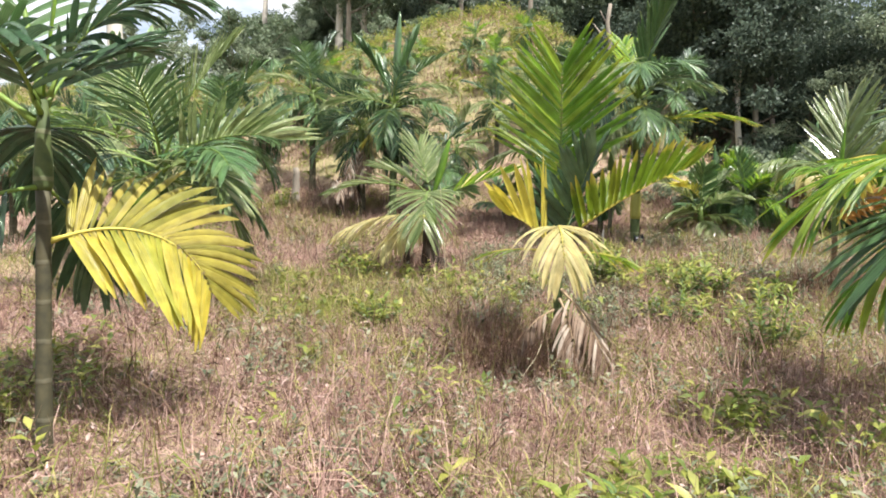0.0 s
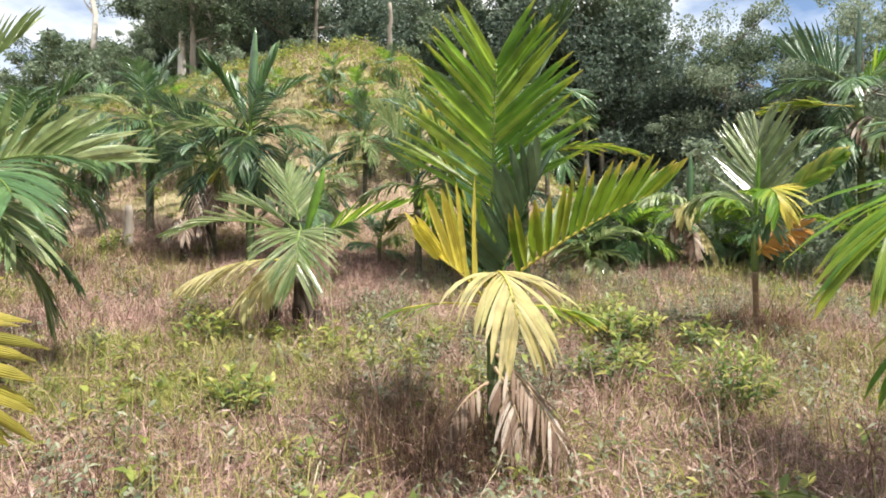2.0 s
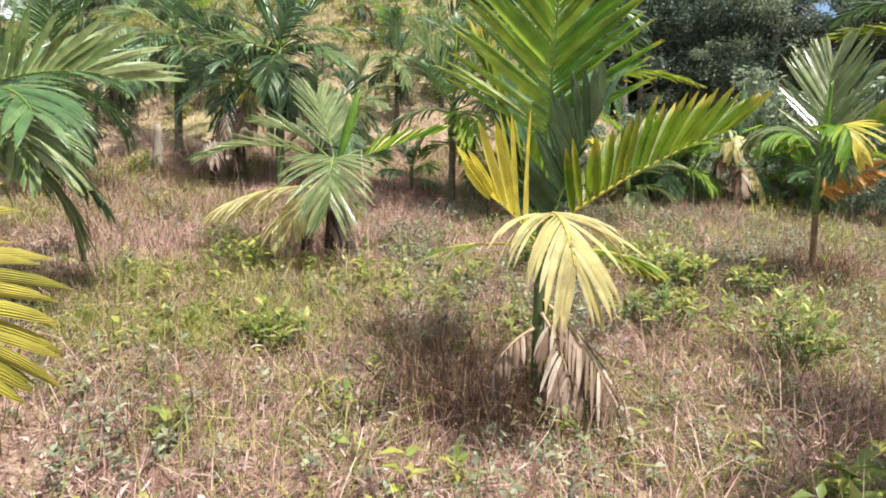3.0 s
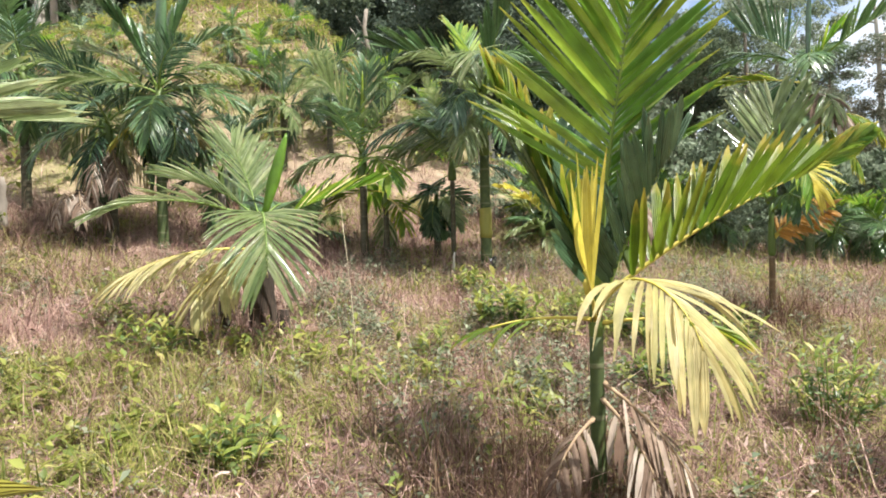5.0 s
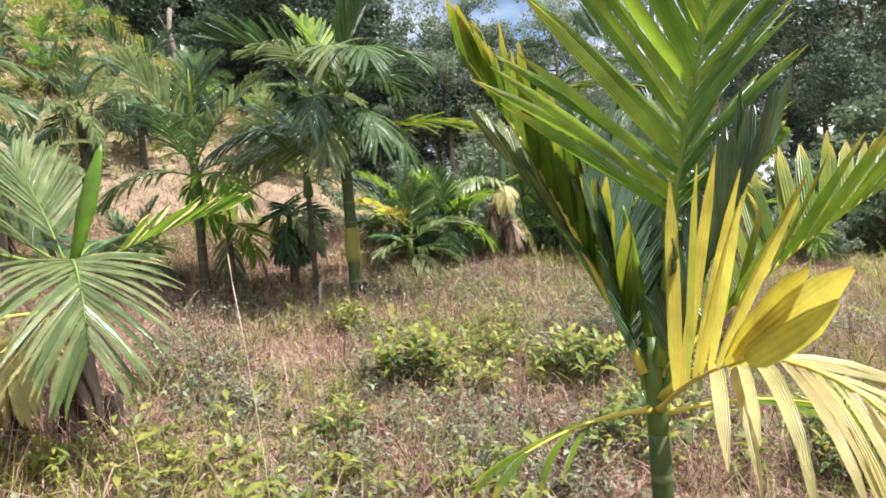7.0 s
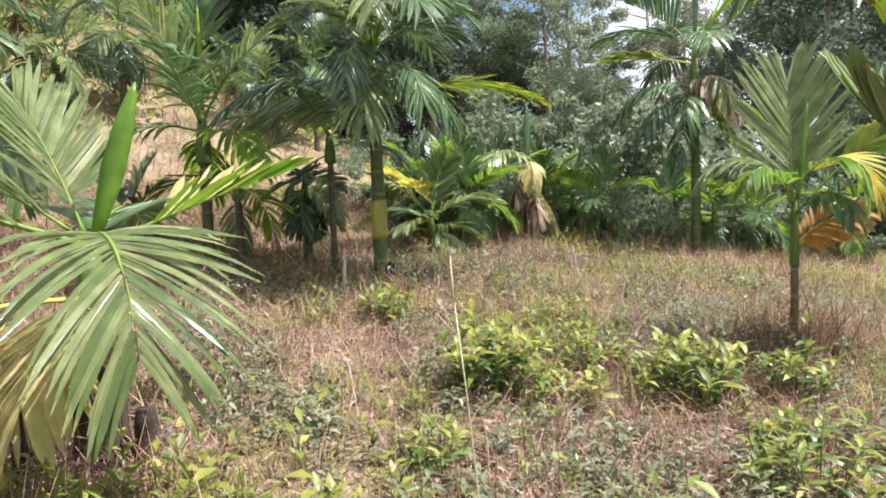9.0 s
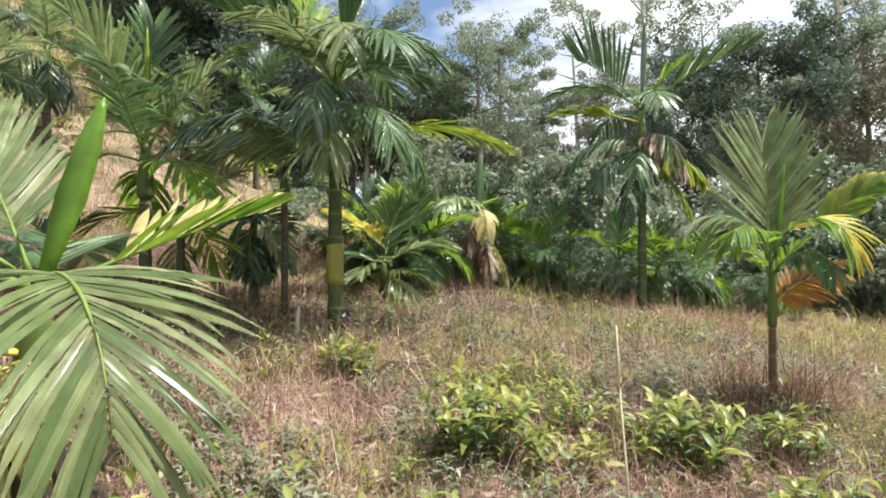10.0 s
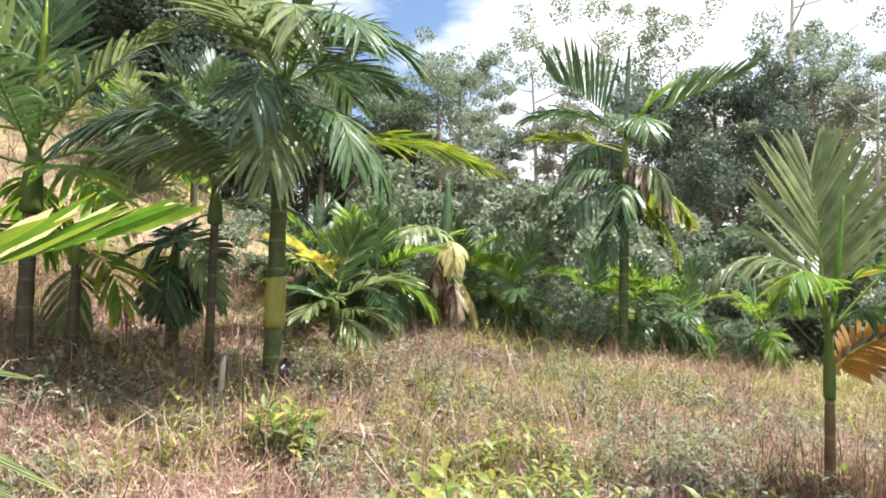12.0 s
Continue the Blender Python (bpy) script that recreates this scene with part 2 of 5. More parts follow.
PALE_STRAW = blade_material("pale_straw", [(0.0, (0.37, 0.26, 0.20)), (0.5, (0.60, 0.46, 0.37)), (1.0, (0.48, 0.41, 0.24))], None, 0.9, 0.7, 0.35, 0, 0.25)
GREEN_GRASS = blade_material("green_grass", [(0.0, (0.13, 0.17, 0.035)), (0.5, (0.27, 0.29, 0.07)), (1.0, (0.42, 0.37, 0.15))], None, 0.9, 0.55, 0.4, 0, 0.3)
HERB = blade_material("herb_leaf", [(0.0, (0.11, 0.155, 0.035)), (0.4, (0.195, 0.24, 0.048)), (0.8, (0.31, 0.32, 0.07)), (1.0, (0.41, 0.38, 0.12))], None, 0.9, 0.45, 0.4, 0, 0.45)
DARK_HERB = blade_material("dark_herb_leaf", [(0.0, (0.05, 0.095, 0.025)), (0.6, (0.085, 0.14, 0.04)), (1.0, (0.15, 0.20, 0.07))], None, 0.9, 0.4, 0.25, 0, 0.5)
HILL_GRASS = blade_material("hill_grass", [(0.0, (0.12, 0.12, 0.04)), (0.5, (0.24, 0.20, 0.10)), (1.0, (0.34, 0.28, 0.16))], None, 0.9, 0.6, 0.3, 0, 0.25)
DULL_HERB = blade_material("dull_herb_leaf", [(0.0, (0.09, 0.12, 0.07)), (0.5, (0.17, 0.195, 0.12)), (1.0, (0.30, 0.31, 0.21))], None, 0.9, 0.6, 0.3, 0, 0.3)
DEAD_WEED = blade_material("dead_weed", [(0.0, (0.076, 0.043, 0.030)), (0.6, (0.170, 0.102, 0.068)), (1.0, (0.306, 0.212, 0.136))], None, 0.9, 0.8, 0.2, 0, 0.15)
LITTER = blade_material("leaf_litter", [(0.0, (0.07, 0.042, 0.038)), (0.5, (0.24, 0.155, 0.13)), (1.0, (0.52, 0.40, 0.36))], None, 0.9, 0.8, 0.15, 0, 0.2)
BARK = solid_material("dark_bark", [(0.3, (0.13, 0.11, 0.09)), (0.7, (0.32, 0.28, 0.23))], 3, 0.9, 0.5, (1, 1, 0.3))
BARK_PALE = solid_material("pale_bark", [(0.3, (0.34, 0.31, 0.27)), (0.7, (0.62, 0.59, 0.53))], 2, 0.85, 0.4, (1, 1, 0.3))
# leaf colours of the wood, lightened and blued to paint in distance haze
HAZED_CROWN = [
    blade_material("tree_leaf", [(0.0, (0.09, 0.13, 0.078)), (0.6, (0.14, 0.185, 0.11)), (1.0, (0.19, 0.235, 0.14))], None, 0.9, 0.5, 0.42, 0, 0.35),
    blade_material("tree_leaf_dark", [(0.0, (0.075, 0.108, 0.082)), (0.6, (0.11, 0.15, 0.11)), (1.0, (0.15, 0.19, 0.14))], None, 0.9, 0.5, 0.42, 0, 0.35),
    blade_material("tree_leaf_light", [(0.0, (0.150, 0.195, 0.125)), (0.6, (0.215, 0.265, 0.175)), (1.0, (0.30, 0.345, 0.235))], None, 0.9, 0.5, 0.42, 0, 0.35),
    blade_material("tree_leaf_rusty", [(0.0, (0.165, 0.175, 0.125)), (0.6, (0.23, 0.23, 0.165)), (1.0, (0.34, 0.29, 0.215))], None, 0.9, 0.5, 0.42, 0, 0.35),
]


# ---- geometry helpers ----
def mesh_from(name, verts, faces, uvs=None, smooth=True):
    me = bpy.data.meshes.new(name)
    me.from_pydata(verts, [], faces)
    if uvs is not None:
        layer = me.uv_layers.new(name="UVMap")
        idx = np.empty(len(me.loops), dtype=np.int32)
        me.loops.foreach_get("vertex_index", idx)
        layer.data.foreach_set("uv", np.asarray(uvs, dtype=np.float32)[idx].ravel())
    if smooth:
        me.polygons.foreach_set("use_smooth", np.ones(len(me.polygons), dtype=bool))
    return me


def fast_mesh(name, verts, faces, material):
    """A mesh of many equal-sided faces, from arrays."""
    me = bpy.data.meshes.new(name)
    verts, faces = np.asarray(verts, dtype=np.float32), np.asarray(faces, dtype=np.int32)
    k = faces.shape[1]
    me.vertices.add(len(verts))
    me.vertices.foreach_set("co", verts.ravel())
    me.loops.add(faces.size)
    me.loops.foreach_set("vertex_index", faces.ravel())
    me.polygons.add(len(faces))
    me.polygons.foreach_set("loop_start", np.arange(0, faces.size, k, dtype=np.int32))
    me.update(calc_edges=True)
    me.validate()
    me.materials.append(material)
    return me


def piece(name, me, material, parent=None, label="", at=None):
    if material is not None and not me.materials:
        me.materials.append(material)
    ob = new(name, me)
    if parent is not None:
        ob.parent = parent
    if at is not None:
        ob.matrix_basis = at
    if label:
        ob["label"] = label
    return ob


def tube(points, radii, sides=8, cap=True):
    """Vertices and faces of a tapered tube along points."""
    pts = [Vector(p) for p in points]
    verts, faces = [], []
    for i, p in enumerate(pts):
        t = (pts[min(i + 1, len(pts) - 1)] - pts[max(i - 1, 0)]).normalized()
        s = t.orthogonal().normalized() if abs(t.z) < 0.9 else t.cross(Vector((0, 1, 0))).normalized()
        u = t.cross(s)
        for k in range(sides):
            a = 2 * math.pi * k / sides
            verts.append(p + radii[i] * (math.cos(a) * s + math.sin(a) * u))
    for i in range(len(pts) - 1):
        for k in range(sides):
            a, b = i * sides + k, i * sides + (k + 1) % sides
            faces.append((a, b, b + sides, a + sides))
    if cap:
        faces.append(tuple(range((len(pts) - 1) * sides, len(pts) * sides)))
        faces.append(tuple(range(sides - 1, -1, -1)))
    return verts, faces


def smooth_step(a, b, v):
    s = np.clip((v - a) / (b - a), 0, 1)
    return s * s * (3 - 2 * s)


def height(x, y):
    """The ground's height: a gentle rise, a grassy hill ahead with a long shoulder, a dip towards the woods."""
    x, y = np.asarray(x, dtype=float), np.asarray(y, dtype=float)
    z = 0.055 * (14 - np.log1p(np.exp((14 - np.clip(y, -60, 60)) / 1.5)) * 1.5) - 0.15
    z = np.maximum(z, -0.6) + 0.0612 * 70 * np.tanh(y / 70)
    sx = np.where(x > 4.3, 5.2, 11.0)
    z = z + 10.3 * smooth_step(9, 21, y) * np.exp(-0.5 * (((x - 4.3) / sx) ** 2 + ((y - 36) / 10.5) ** 2))
    z = z + 8.0 * np.exp(-0.5 * (((x + 24) / 11.0) ** 2 + ((y - 46) / 13.0) ** 2))
    along = 0.80 * x + 0.6 * y
    away = smooth_step(14.5, 26.0, along) * smooth_step(2, 9, x)
    z = z - 2.2 * away * np.exp(-0.5 * ((along - 25) / 18.0) ** 2)
    z = z - 0.16 * np.exp(-((x - 0.95) ** 2 + (y - 5.3) ** 2) / 4.5)
    z = z + 0.15 * np.exp(-((x - 4.7) ** 2 + (y - 7.7) ** 2) / 2.2)
    z = z + 0.03 * np.sin(1.7 * x + 0.6 * y) * np.cos(1.3 * y - 0.5 * x) + 0.05 * np.sin(0.5 * x + 1.1) * np.sin(0.43 * y)
    return z


def ground_at(x, y):
    return float(height(x, y))


# ---- ground ----
def build_ground():
    near = np.concatenate([-np.geomspace(900, 46, 26), np.arange(-45, 46, 0.45), np.geomspace(46, 900, 26)])
    gx, gy = np.meshgrid(near, near + 15.0)
    gz = height(gx, gy)
    rough = np.array([noise.noise((a * 0.9, b * 0.9, 0.3)) for a, b in zip(gx.ravel(), gy.ravel())]).reshape(gx.shape)
    gz = gz + 0.05 * rough * (np.hypot(gx, gy - 10) < 50)
    verts = np.stack([gx, gy, gz], -1).reshape(-1, 3)
    k = len(near)
    i = np.arange(k * (k - 1)).reshape(k - 1, k)[:, :-1].ravel()
    faces = np.stack([i, i + 1, i + k + 1, i + k], -1)
    me = fast_mesh("ground", verts, faces, SOIL)
    me.polygons.foreach_set("use_smooth", np.ones(len(me.polygons), dtype=bool))
    tagged(piece("ground", me, None), "dry reddish-brown plantation soil rising to a grassy hill", "ground", kind="structure")


build_ground()


# ---- palms ----
def leaflet(root, way, along, length, width, droop, twist, fused=0.0):
    """Vertices, faces and blade coordinates of one folded leaflet."""
    n = 5
    verts, uvs = [], []
    p = Vector(root)
    d = Vector(way).normalized()
    side = (along - along.dot(d) * d)
    side = side.normalized() if side.length > 1e-4 else d.orthogonal().normalized()
    side = (Matrix.Rotation(twist, 3, d) @ side)
    step = length / n
    for k in range(n + 1):
        s = k / n
        w = width * (0.5, 0.92, 1.0, 0.98, 0.8, 0.12)[k]
        up = side.cross(d).normalized()
        verts += [p - side * w * 0.5, p + up * w * 0.27, p + side * w * 0.5]
        uvs += [(s, 0.0), (s, 0.5), (s, 1.0)]
        if k < n:
            pull = Vector((0, 0, -1)) * droop * (0.25 + s * 0.9)
            d = (d + pull * 0.5).normalized()
            side = (side - side.dot(d) * d).normalized()
            p = p + d * step
    faces = []
    for k in range(n):
        a = k * 3
        faces += [(a, a + 1, a + 4, a + 3), (a + 1, a + 2, a + 5, a + 4)]
    return verts, faces, uvs


def frond(parent, rng, az, elev, length, bend, colour="green", leaf=0.5, width=0.05, pairs=20, z=0.0, lift=25, droop=0.25,
          twist=0.0, sway=0.0, petiole=0.14, single=False, spread=(62, 24), gaps=0.04, r0=0.03, label="", colour2="", rows=(-1, 1)):
    """One feather leaf: a curving stalk with two rows of leaflets. az: degrees from +x, anticlockwise."""
    steps = 14
    e, a = radians(elev), radians(az)
    p = Vector((math.cos(a) * r0, math.sin(a) * r0, z))
    pts, tans = [p.copy()], []
    for k in range(steps):
        s = (k + 0.5) / steps
        ee = e - radians(bend) * (s ** 1.25)
        aa = a + radians(sway) * s
        t = Vector((math.cos(ee) * math.cos(aa), math.cos(ee) * math.sin(aa), math.sin(ee)))
        tans.append(t)
        p = p + t * (length / steps)
        pts.append(p.copy())
    tans.append(tans[-1])
    radii = [0.016 * (1 - 0.85 * k / steps) * max(0.7, length / 1.3) for k in range(steps + 1)]
    radii[0] *= 1.6
    v, f = tube(pts, radii, 5)
    stalk = STEM["dead"] if colour in ("dead",) else STEM["yellow"] if colour in ("yellow", "cream", "orange", "olive", "shaded_yellow") else STEM["green"]
    me = mesh_from("frond", v, f)
    me.materials.append(stalk)
    jv, jf, ju = [], [], []
    made = []
    for i in range(pairs):
        s = petiole + (1 - petiole) * (i + 0.5) / pairs
        pos = s * steps
        k = min(int(pos), steps - 1)
        q = pts[k].lerp(pts[k + 1], pos - k)
        t = tans[k].lerp(tans[k + 1], pos - k).normalized()
        across = Vector((-math.sin(a + radians(sway) * s), math.cos(a + radians(sway) * s), 0))
        across = (across - across.dot(t) * t).normalized()
        across = Matrix.Rotation(radians(twist), 3, t) @ across
        upv = t.cross(across)
        if upv.z < 0 and abs(twist) < 60:
            upv = -upv
        size = math.sin(math.pi * (0.18 + 0.66 * s)) ** 0.8
        for sgn in rows:
            if rng.random() < gaps:
                continue
            ang = radians(spread[0] + (spread[1] - spread[0]) * s + rng.uniform(-5, 5))
            lf = radians(lift + rng.uniform(-9, 9))
            way = math.cos(ang) * t + math.sin(ang) * (sgn * math.cos(lf) * across + math.sin(lf) * upv)
            ln = leaf * size * rng.uniform(0.85, 1.1)
            lv, lfc, lu = leaflet(q + across * sgn * 0.006, way, t, ln, width * rng.uniform(0.75, 1.25) * (1.25 if i > pairs - 3 else 1), droop * rng.uniform(0.5, 1.6), radians(rng.uniform(-24, 24)))
            if single:
                made.append((lv, lfc, lu, colour2 if colour2 and sgn > 0 else colour))
            else:
                o = len(jv)
                jv += lv
                jf += [tuple(x + o for x in ff) for ff in lfc]
                ju += lu
    if single:
        ob = piece("frond", me, None, parent, label)
        for lv, lfc, lu, c in made:
            piece("leaflet", mesh_from("leaflet", lv, lfc, lu), FROND[c], ob)
        return ob
    o = len(v)
    whole = mesh_from("frond", v + jv, f + [tuple(x + o for x in ff) for ff in jf], [(0.0, 0.5)] * o + ju)
    whole.materials.append(stalk)
    whole.materials.append(FROND[colour])
    mi = np.zeros(len(whole.polygons), dtype=np.int32)
    mi[len(f):] = 1
    whole.polygons.foreach_set("material_index", mi)
    bpy.data.meshes.remove(me)
    return piece("frond", whole, None, parent, label)


def spear(parent, z, tall, lean=0, az=90, wide=0.05, colour="lime", face=50, flat=0.3):
    """The closed young leaf in the middle of the crown."""
    a, e = radians(az), radians(90 - lean)
    d = Vector((math.cos(e) * math.cos(a), math.cos(e) * math.sin(a), math.sin(e)))
    pts = [Vector((0, 0, z)) + d * tall * s for s in (0, 0.25, 0.5, 0.75, 0.93, 1.0)]
    v, f = tube(pts, [0.02, wide * 0.32, wide * 0.5, wide * 0.42, wide * 0.2, 0.004], 6)
    n = Vector((math.cos(radians(face)), math.sin(radians(face)), 0))
    v = [q - n * (q - pts[i // 6]).dot(n) * (1 - flat) for i, q in enumerate(v)]
    return piece("spear_leaf", mesh_from("spear_leaf", v, f, [(0.4, 0.5)] * len(v)), FROND[colour], parent)


def stem(parent, rng, tall, r_low, r_high, material, lean=(0, 0), shaft=0.0, shaft_r=0.0, shaft_mat=None):
    n = max(6, int(tall / 0.11))
    pts, rad = [], []
    for k in range(n + 1):
        s = k / n
        pts.append((lean[0] * s ** 1.4, lean[1] * s ** 1.4, -0.12 + (tall + 0.12) * s))
        flare = 0.35 * math.exp(-s * tall / 0.12)
        rad.append((r_low + (r_high - r_low) * s) * (1 + flare) * (1.05 if k % 2 else 0.97))
    v, f = tube(pts, rad, 12)
    piece("trunk", mesh_from("trunk", v, f), material, parent)
    if shaft > 0:
        sp, sr = [], []
        for s, w in ((0, 1.0), (0.06, 1.25), (0.3, 1.2), (0.6, 0.95), (1.0, 0.6)):
            sp.append((lean[0], lean[1], tall - 0.02 + shaft * s))
            sr.append(shaft_r * w)
        v, f = tube(sp, sr, 12)
        piece("crownshaft", mesh_from("crownshaft", v, f), shaft_mat or SHAFT, parent)


def palm(x, y, label, rng_seed, tall, r_low, r_high, material, fronds, shaft=0.0, shaft_r=0.0, shaft_mat=None, lean=(0, 0), spears=(), group="areca palms", name="areca_palm", turn=0, size=1.0):
    rng = random.Random(rng_seed)
    root = new(name)
    root.empty_display_size = 0.2
    root.matrix_basis = pose(x, y, ground_at(x, y), 0, 0, turn) @ Matrix.Diagonal((size, size, size, 1))
    tagged(root, label, "palm", group)
    stem(root, rng, tall, r_low, r_high, material, lean, shaft, shaft_r, shaft_mat)
    for fr in fronds:
        ob = frond(root, rng, **fr)
        ob.location = (lean[0], lean[1], 0)
    for sp in spears:
        ob = spear(root, **sp)
        ob.location = (lean[0], lean[1], 0)
    return root


def crown(rng, z, count, length, colour, leaf, width=0.05, low=-10, high=78, droopy=55, pairs=18, dead=0, single=False, start=0, zspan=0.32):
    """A spiral of fronds, the young ones steep and short, the old ones hanging."""
    out = []
    for i in range(count):
        s = i / max(1, count - 1)
        out.append(dict(az=start + 137.5 * i + rng.uniform(-12, 12), elev=high + (low - high) * s + rng.uniform(-6, 6), length=length * (0.85 + 0.25 * math.sin(math.pi * min(1, s + 0.2))),
                        bend=droopy * (0.35 + 0.9 * s) + rng.uniform(-8, 8), colour=colour if isinstance(colour, str) else rng.choice(colour), leaf=leaf, width=width, pairs=pairs,
                        z=z - zspan * s, lift=24 - 22 * s, droop=0.12 + 0.45 * s + rng.uniform(0, 0.15), sway=rng.uniform(-25, 25), twist=rng.uniform(-25, 25), single=single))
    for i in range(dead):
        out.append(dict(az=rng.uniform(0, 360), elev=-25, length=length * 0.9, bend=60, colour=rng.choice(("dead", "dead", "cream")), leaf=leaf * 0.8, width=width * 0.6, pairs=max(8, pairs - 6),
                        z=z - zspan - 0.1, lift=-20, droop=1.0, single=single))
    return out



# the yellowing palm by the path
palm(0.95, 5.6, "young areca palm with lime, yellow and withered hanging fronds", 3, 0.92, 0.042, 0.034, TRUNK_GREEN, [
    dict(az=-100, elev=80, length=1.4, bend=16, colour="lime", leaf=0.7, width=0.036, pairs=28, z=1.15, lift=14, droop=0.06, petiole=0.36, single=True, spread=(78, 32), gaps=0.0),
    dict(az=-26, elev=38, length=1.2, bend=16, colour="olive", leaf=0.48, width=0.05, pairs=18, z=1.10, lift=50, droop=0.03, petiole=0.14, single=True, spread=(72, 28), gaps=0.0),
    dict(az=126, elev=70, length=1.25, bend=10, colour="olive", leaf=0.4, width=0.06, pairs=19, z=1.12, lift=48, droop=0.03, petiole=0.1, single=True, spread=(40, 20), gaps=0.0),
    dict(az=118, elev=66, length=0.95, bend=14, colour="pale", leaf=0.3, width=0.04, pairs=12, z=1.15, lift=30, droop=0.1, petiole=0.5, single=True, spread=(50, 22)),
    dict(az=231, elev=30, length=0.8, bend=16, colour="yellow", leaf=0.66, width=0.06, pairs=10, z=1.0, lift=0, droop=0.03, twist=88, petiole=0.24, single=True, spread=(74, 8), gaps=0.0, rows=(1,)),
    dict(az=256, elev=44, length=1.0, bend=118, colour="cream", leaf=0.52, width=0.033, pairs=17, z=1.04, lift=-4, droop=0.6, petiole=0.26, single=True, spread=(62, 20), sway=16, gaps=0.08),
    dict(az=-55, elev=70, length=0.85, bend=12, colour="dark", leaf=0.42, width=0.05, pairs=17, z=1.06, lift=34, droop=0.05, petiole=0.12, single=True, gaps=0.0),
    dict(az=60, elev=66, length=1.05, bend=25, colour="green", leaf=0.5, width=0.05, pairs=18, z=1.12, lift=40, droop=0.1, petiole=0.2, single=True),
    dict(az=100, elev=78, length=0.85, bend=10, colour="dark", leaf=0.45, width=0.055, pairs=16, z=1.06, lift=30, droop=0.05, petiole=0.12, single=True),
    dict(az=175, elev=8, length=0.6, bend=22, colour="olive", leaf=0.3, width=0.02, pairs=4, z=1.00, lift=0, droop=0.5, petiole=0.4, single=True, spread=(30, 12)),
    dict(az=-40, elev=10, length=0.6, bend=30, colour="olive", leaf=0.3, width=0.035, pairs=6, z=0.98, lift=0, droop=0.4, petiole=0.4, single=True, spread=(26, 12)),
    dict(az=-48, elev=-34, length=0.85, bend=44, colour="dead", leaf=0.34, width=0.03, pairs=18, z=0.68, lift=-10, droop=0.6, petiole=0.12, single=True, gaps=0.0),
    dict(az=-78, elev=-30, length=0.65, bend=54, colour="dead", leaf=0.28, width=0.028, pairs=13, z=0.60, lift=-10, droop=0.8, single=True),
    dict(az=195, elev=-20, length=0.5, bend=62, colour="dead", leaf=0.24, width=0.03, pairs=9, z=0.50, lift=-10, droop=0.9, single=True),
], shaft=0.34, shaft_r=0.029, shaft_mat=SHAFT, spears=[dict(z=1.20, tall=0.5, lean=8, az=90, wide=0.04)])

# the low spreading palm further on
palm(-0.26, 9.2, "short areca palm with pale arching fronds and a yellow old one", 5, 0.72, 0.14, 0.10, STUMP, [
    dict(az=-94, elev=20, length=1.2, bend=100, colour="pale", leaf=0.68, width=0.03, pairs=30, z=1.12, lift=6, droop=0.3, petiole=0.16, single=True, gaps=0.0, spread=(66, 26)),
    dict(az=182, elev=26, length=1.35, bend=50, colour="pale", leaf=0.55, width=0.034, pairs=20, z=1.12, lift=18, droop=0.25, petiole=0.2, single=True),
    dict(az=150, elev=42, length=0.95, bend=36, colour="pale", leaf=0.55, width=0.036, pairs=18, z=1.15, lift=25, droop=0.15, petiole=0.2, single=True),
    dict(az=118, elev=66, length=0.85, bend=14, colour="pale", leaf=0.55, width=0.03, pairs=24, z=1.18, lift=20, droop=0.06, petiole=0.2, single=True),
    dict(az=2, elev=24, length=1.15, bend=8, colour="lime", colour2="cream", leaf=0.44, width=0.05, pairs=13, z=1.1, lift=34, droop=0.06, petiole=0.25, single=True, spread=(54, 20)),
    dict(az=194, elev=6, length=1.25, bend=36, colour="cream", leaf=0.6, width=0.036, pairs=20, z=0.85, lift=-8, droop=0.45, twist=5, petiole=0.25, single=True),
    dict(az=238, elev=16, length=0.9, bend=80, colour="cream", leaf=0.46, width=0.038, pairs=17, z=0.8, lift=-14, droop=0.5, single=True, gaps=0.0),
    dict(az=222, elev=4, length=0.95, bend=62, colour="cream", leaf=0.5, width=0.04, pairs=14, z=0.78, lift=-14, droop=0.6, single=True),
    dict(az=60, elev=36, length=1.0, bend=60, colour="green", leaf=0.5, width=0.045, pairs=16, z=1.1, lift=15, droop=0.25, single=True),
], shaft=0.4, shaft_r=0.07, spears=[dict(z=1.05, tall=0.95, lean=16, az=-10, wide=0.15, colour="lime")])
palm(-0.6, 9.3, "slim dark palm stump beside the short palm", 6, 0.55, 0.05, 0.04, STUMP, [], group="palm stumps", name="palm_stump")
palm(-0.1, 9.0, "stout dark palm stump against the short palm", 7, 0.3, 0.07, 0.05, STUMP, [], group="palm stumps", name="palm_stump")

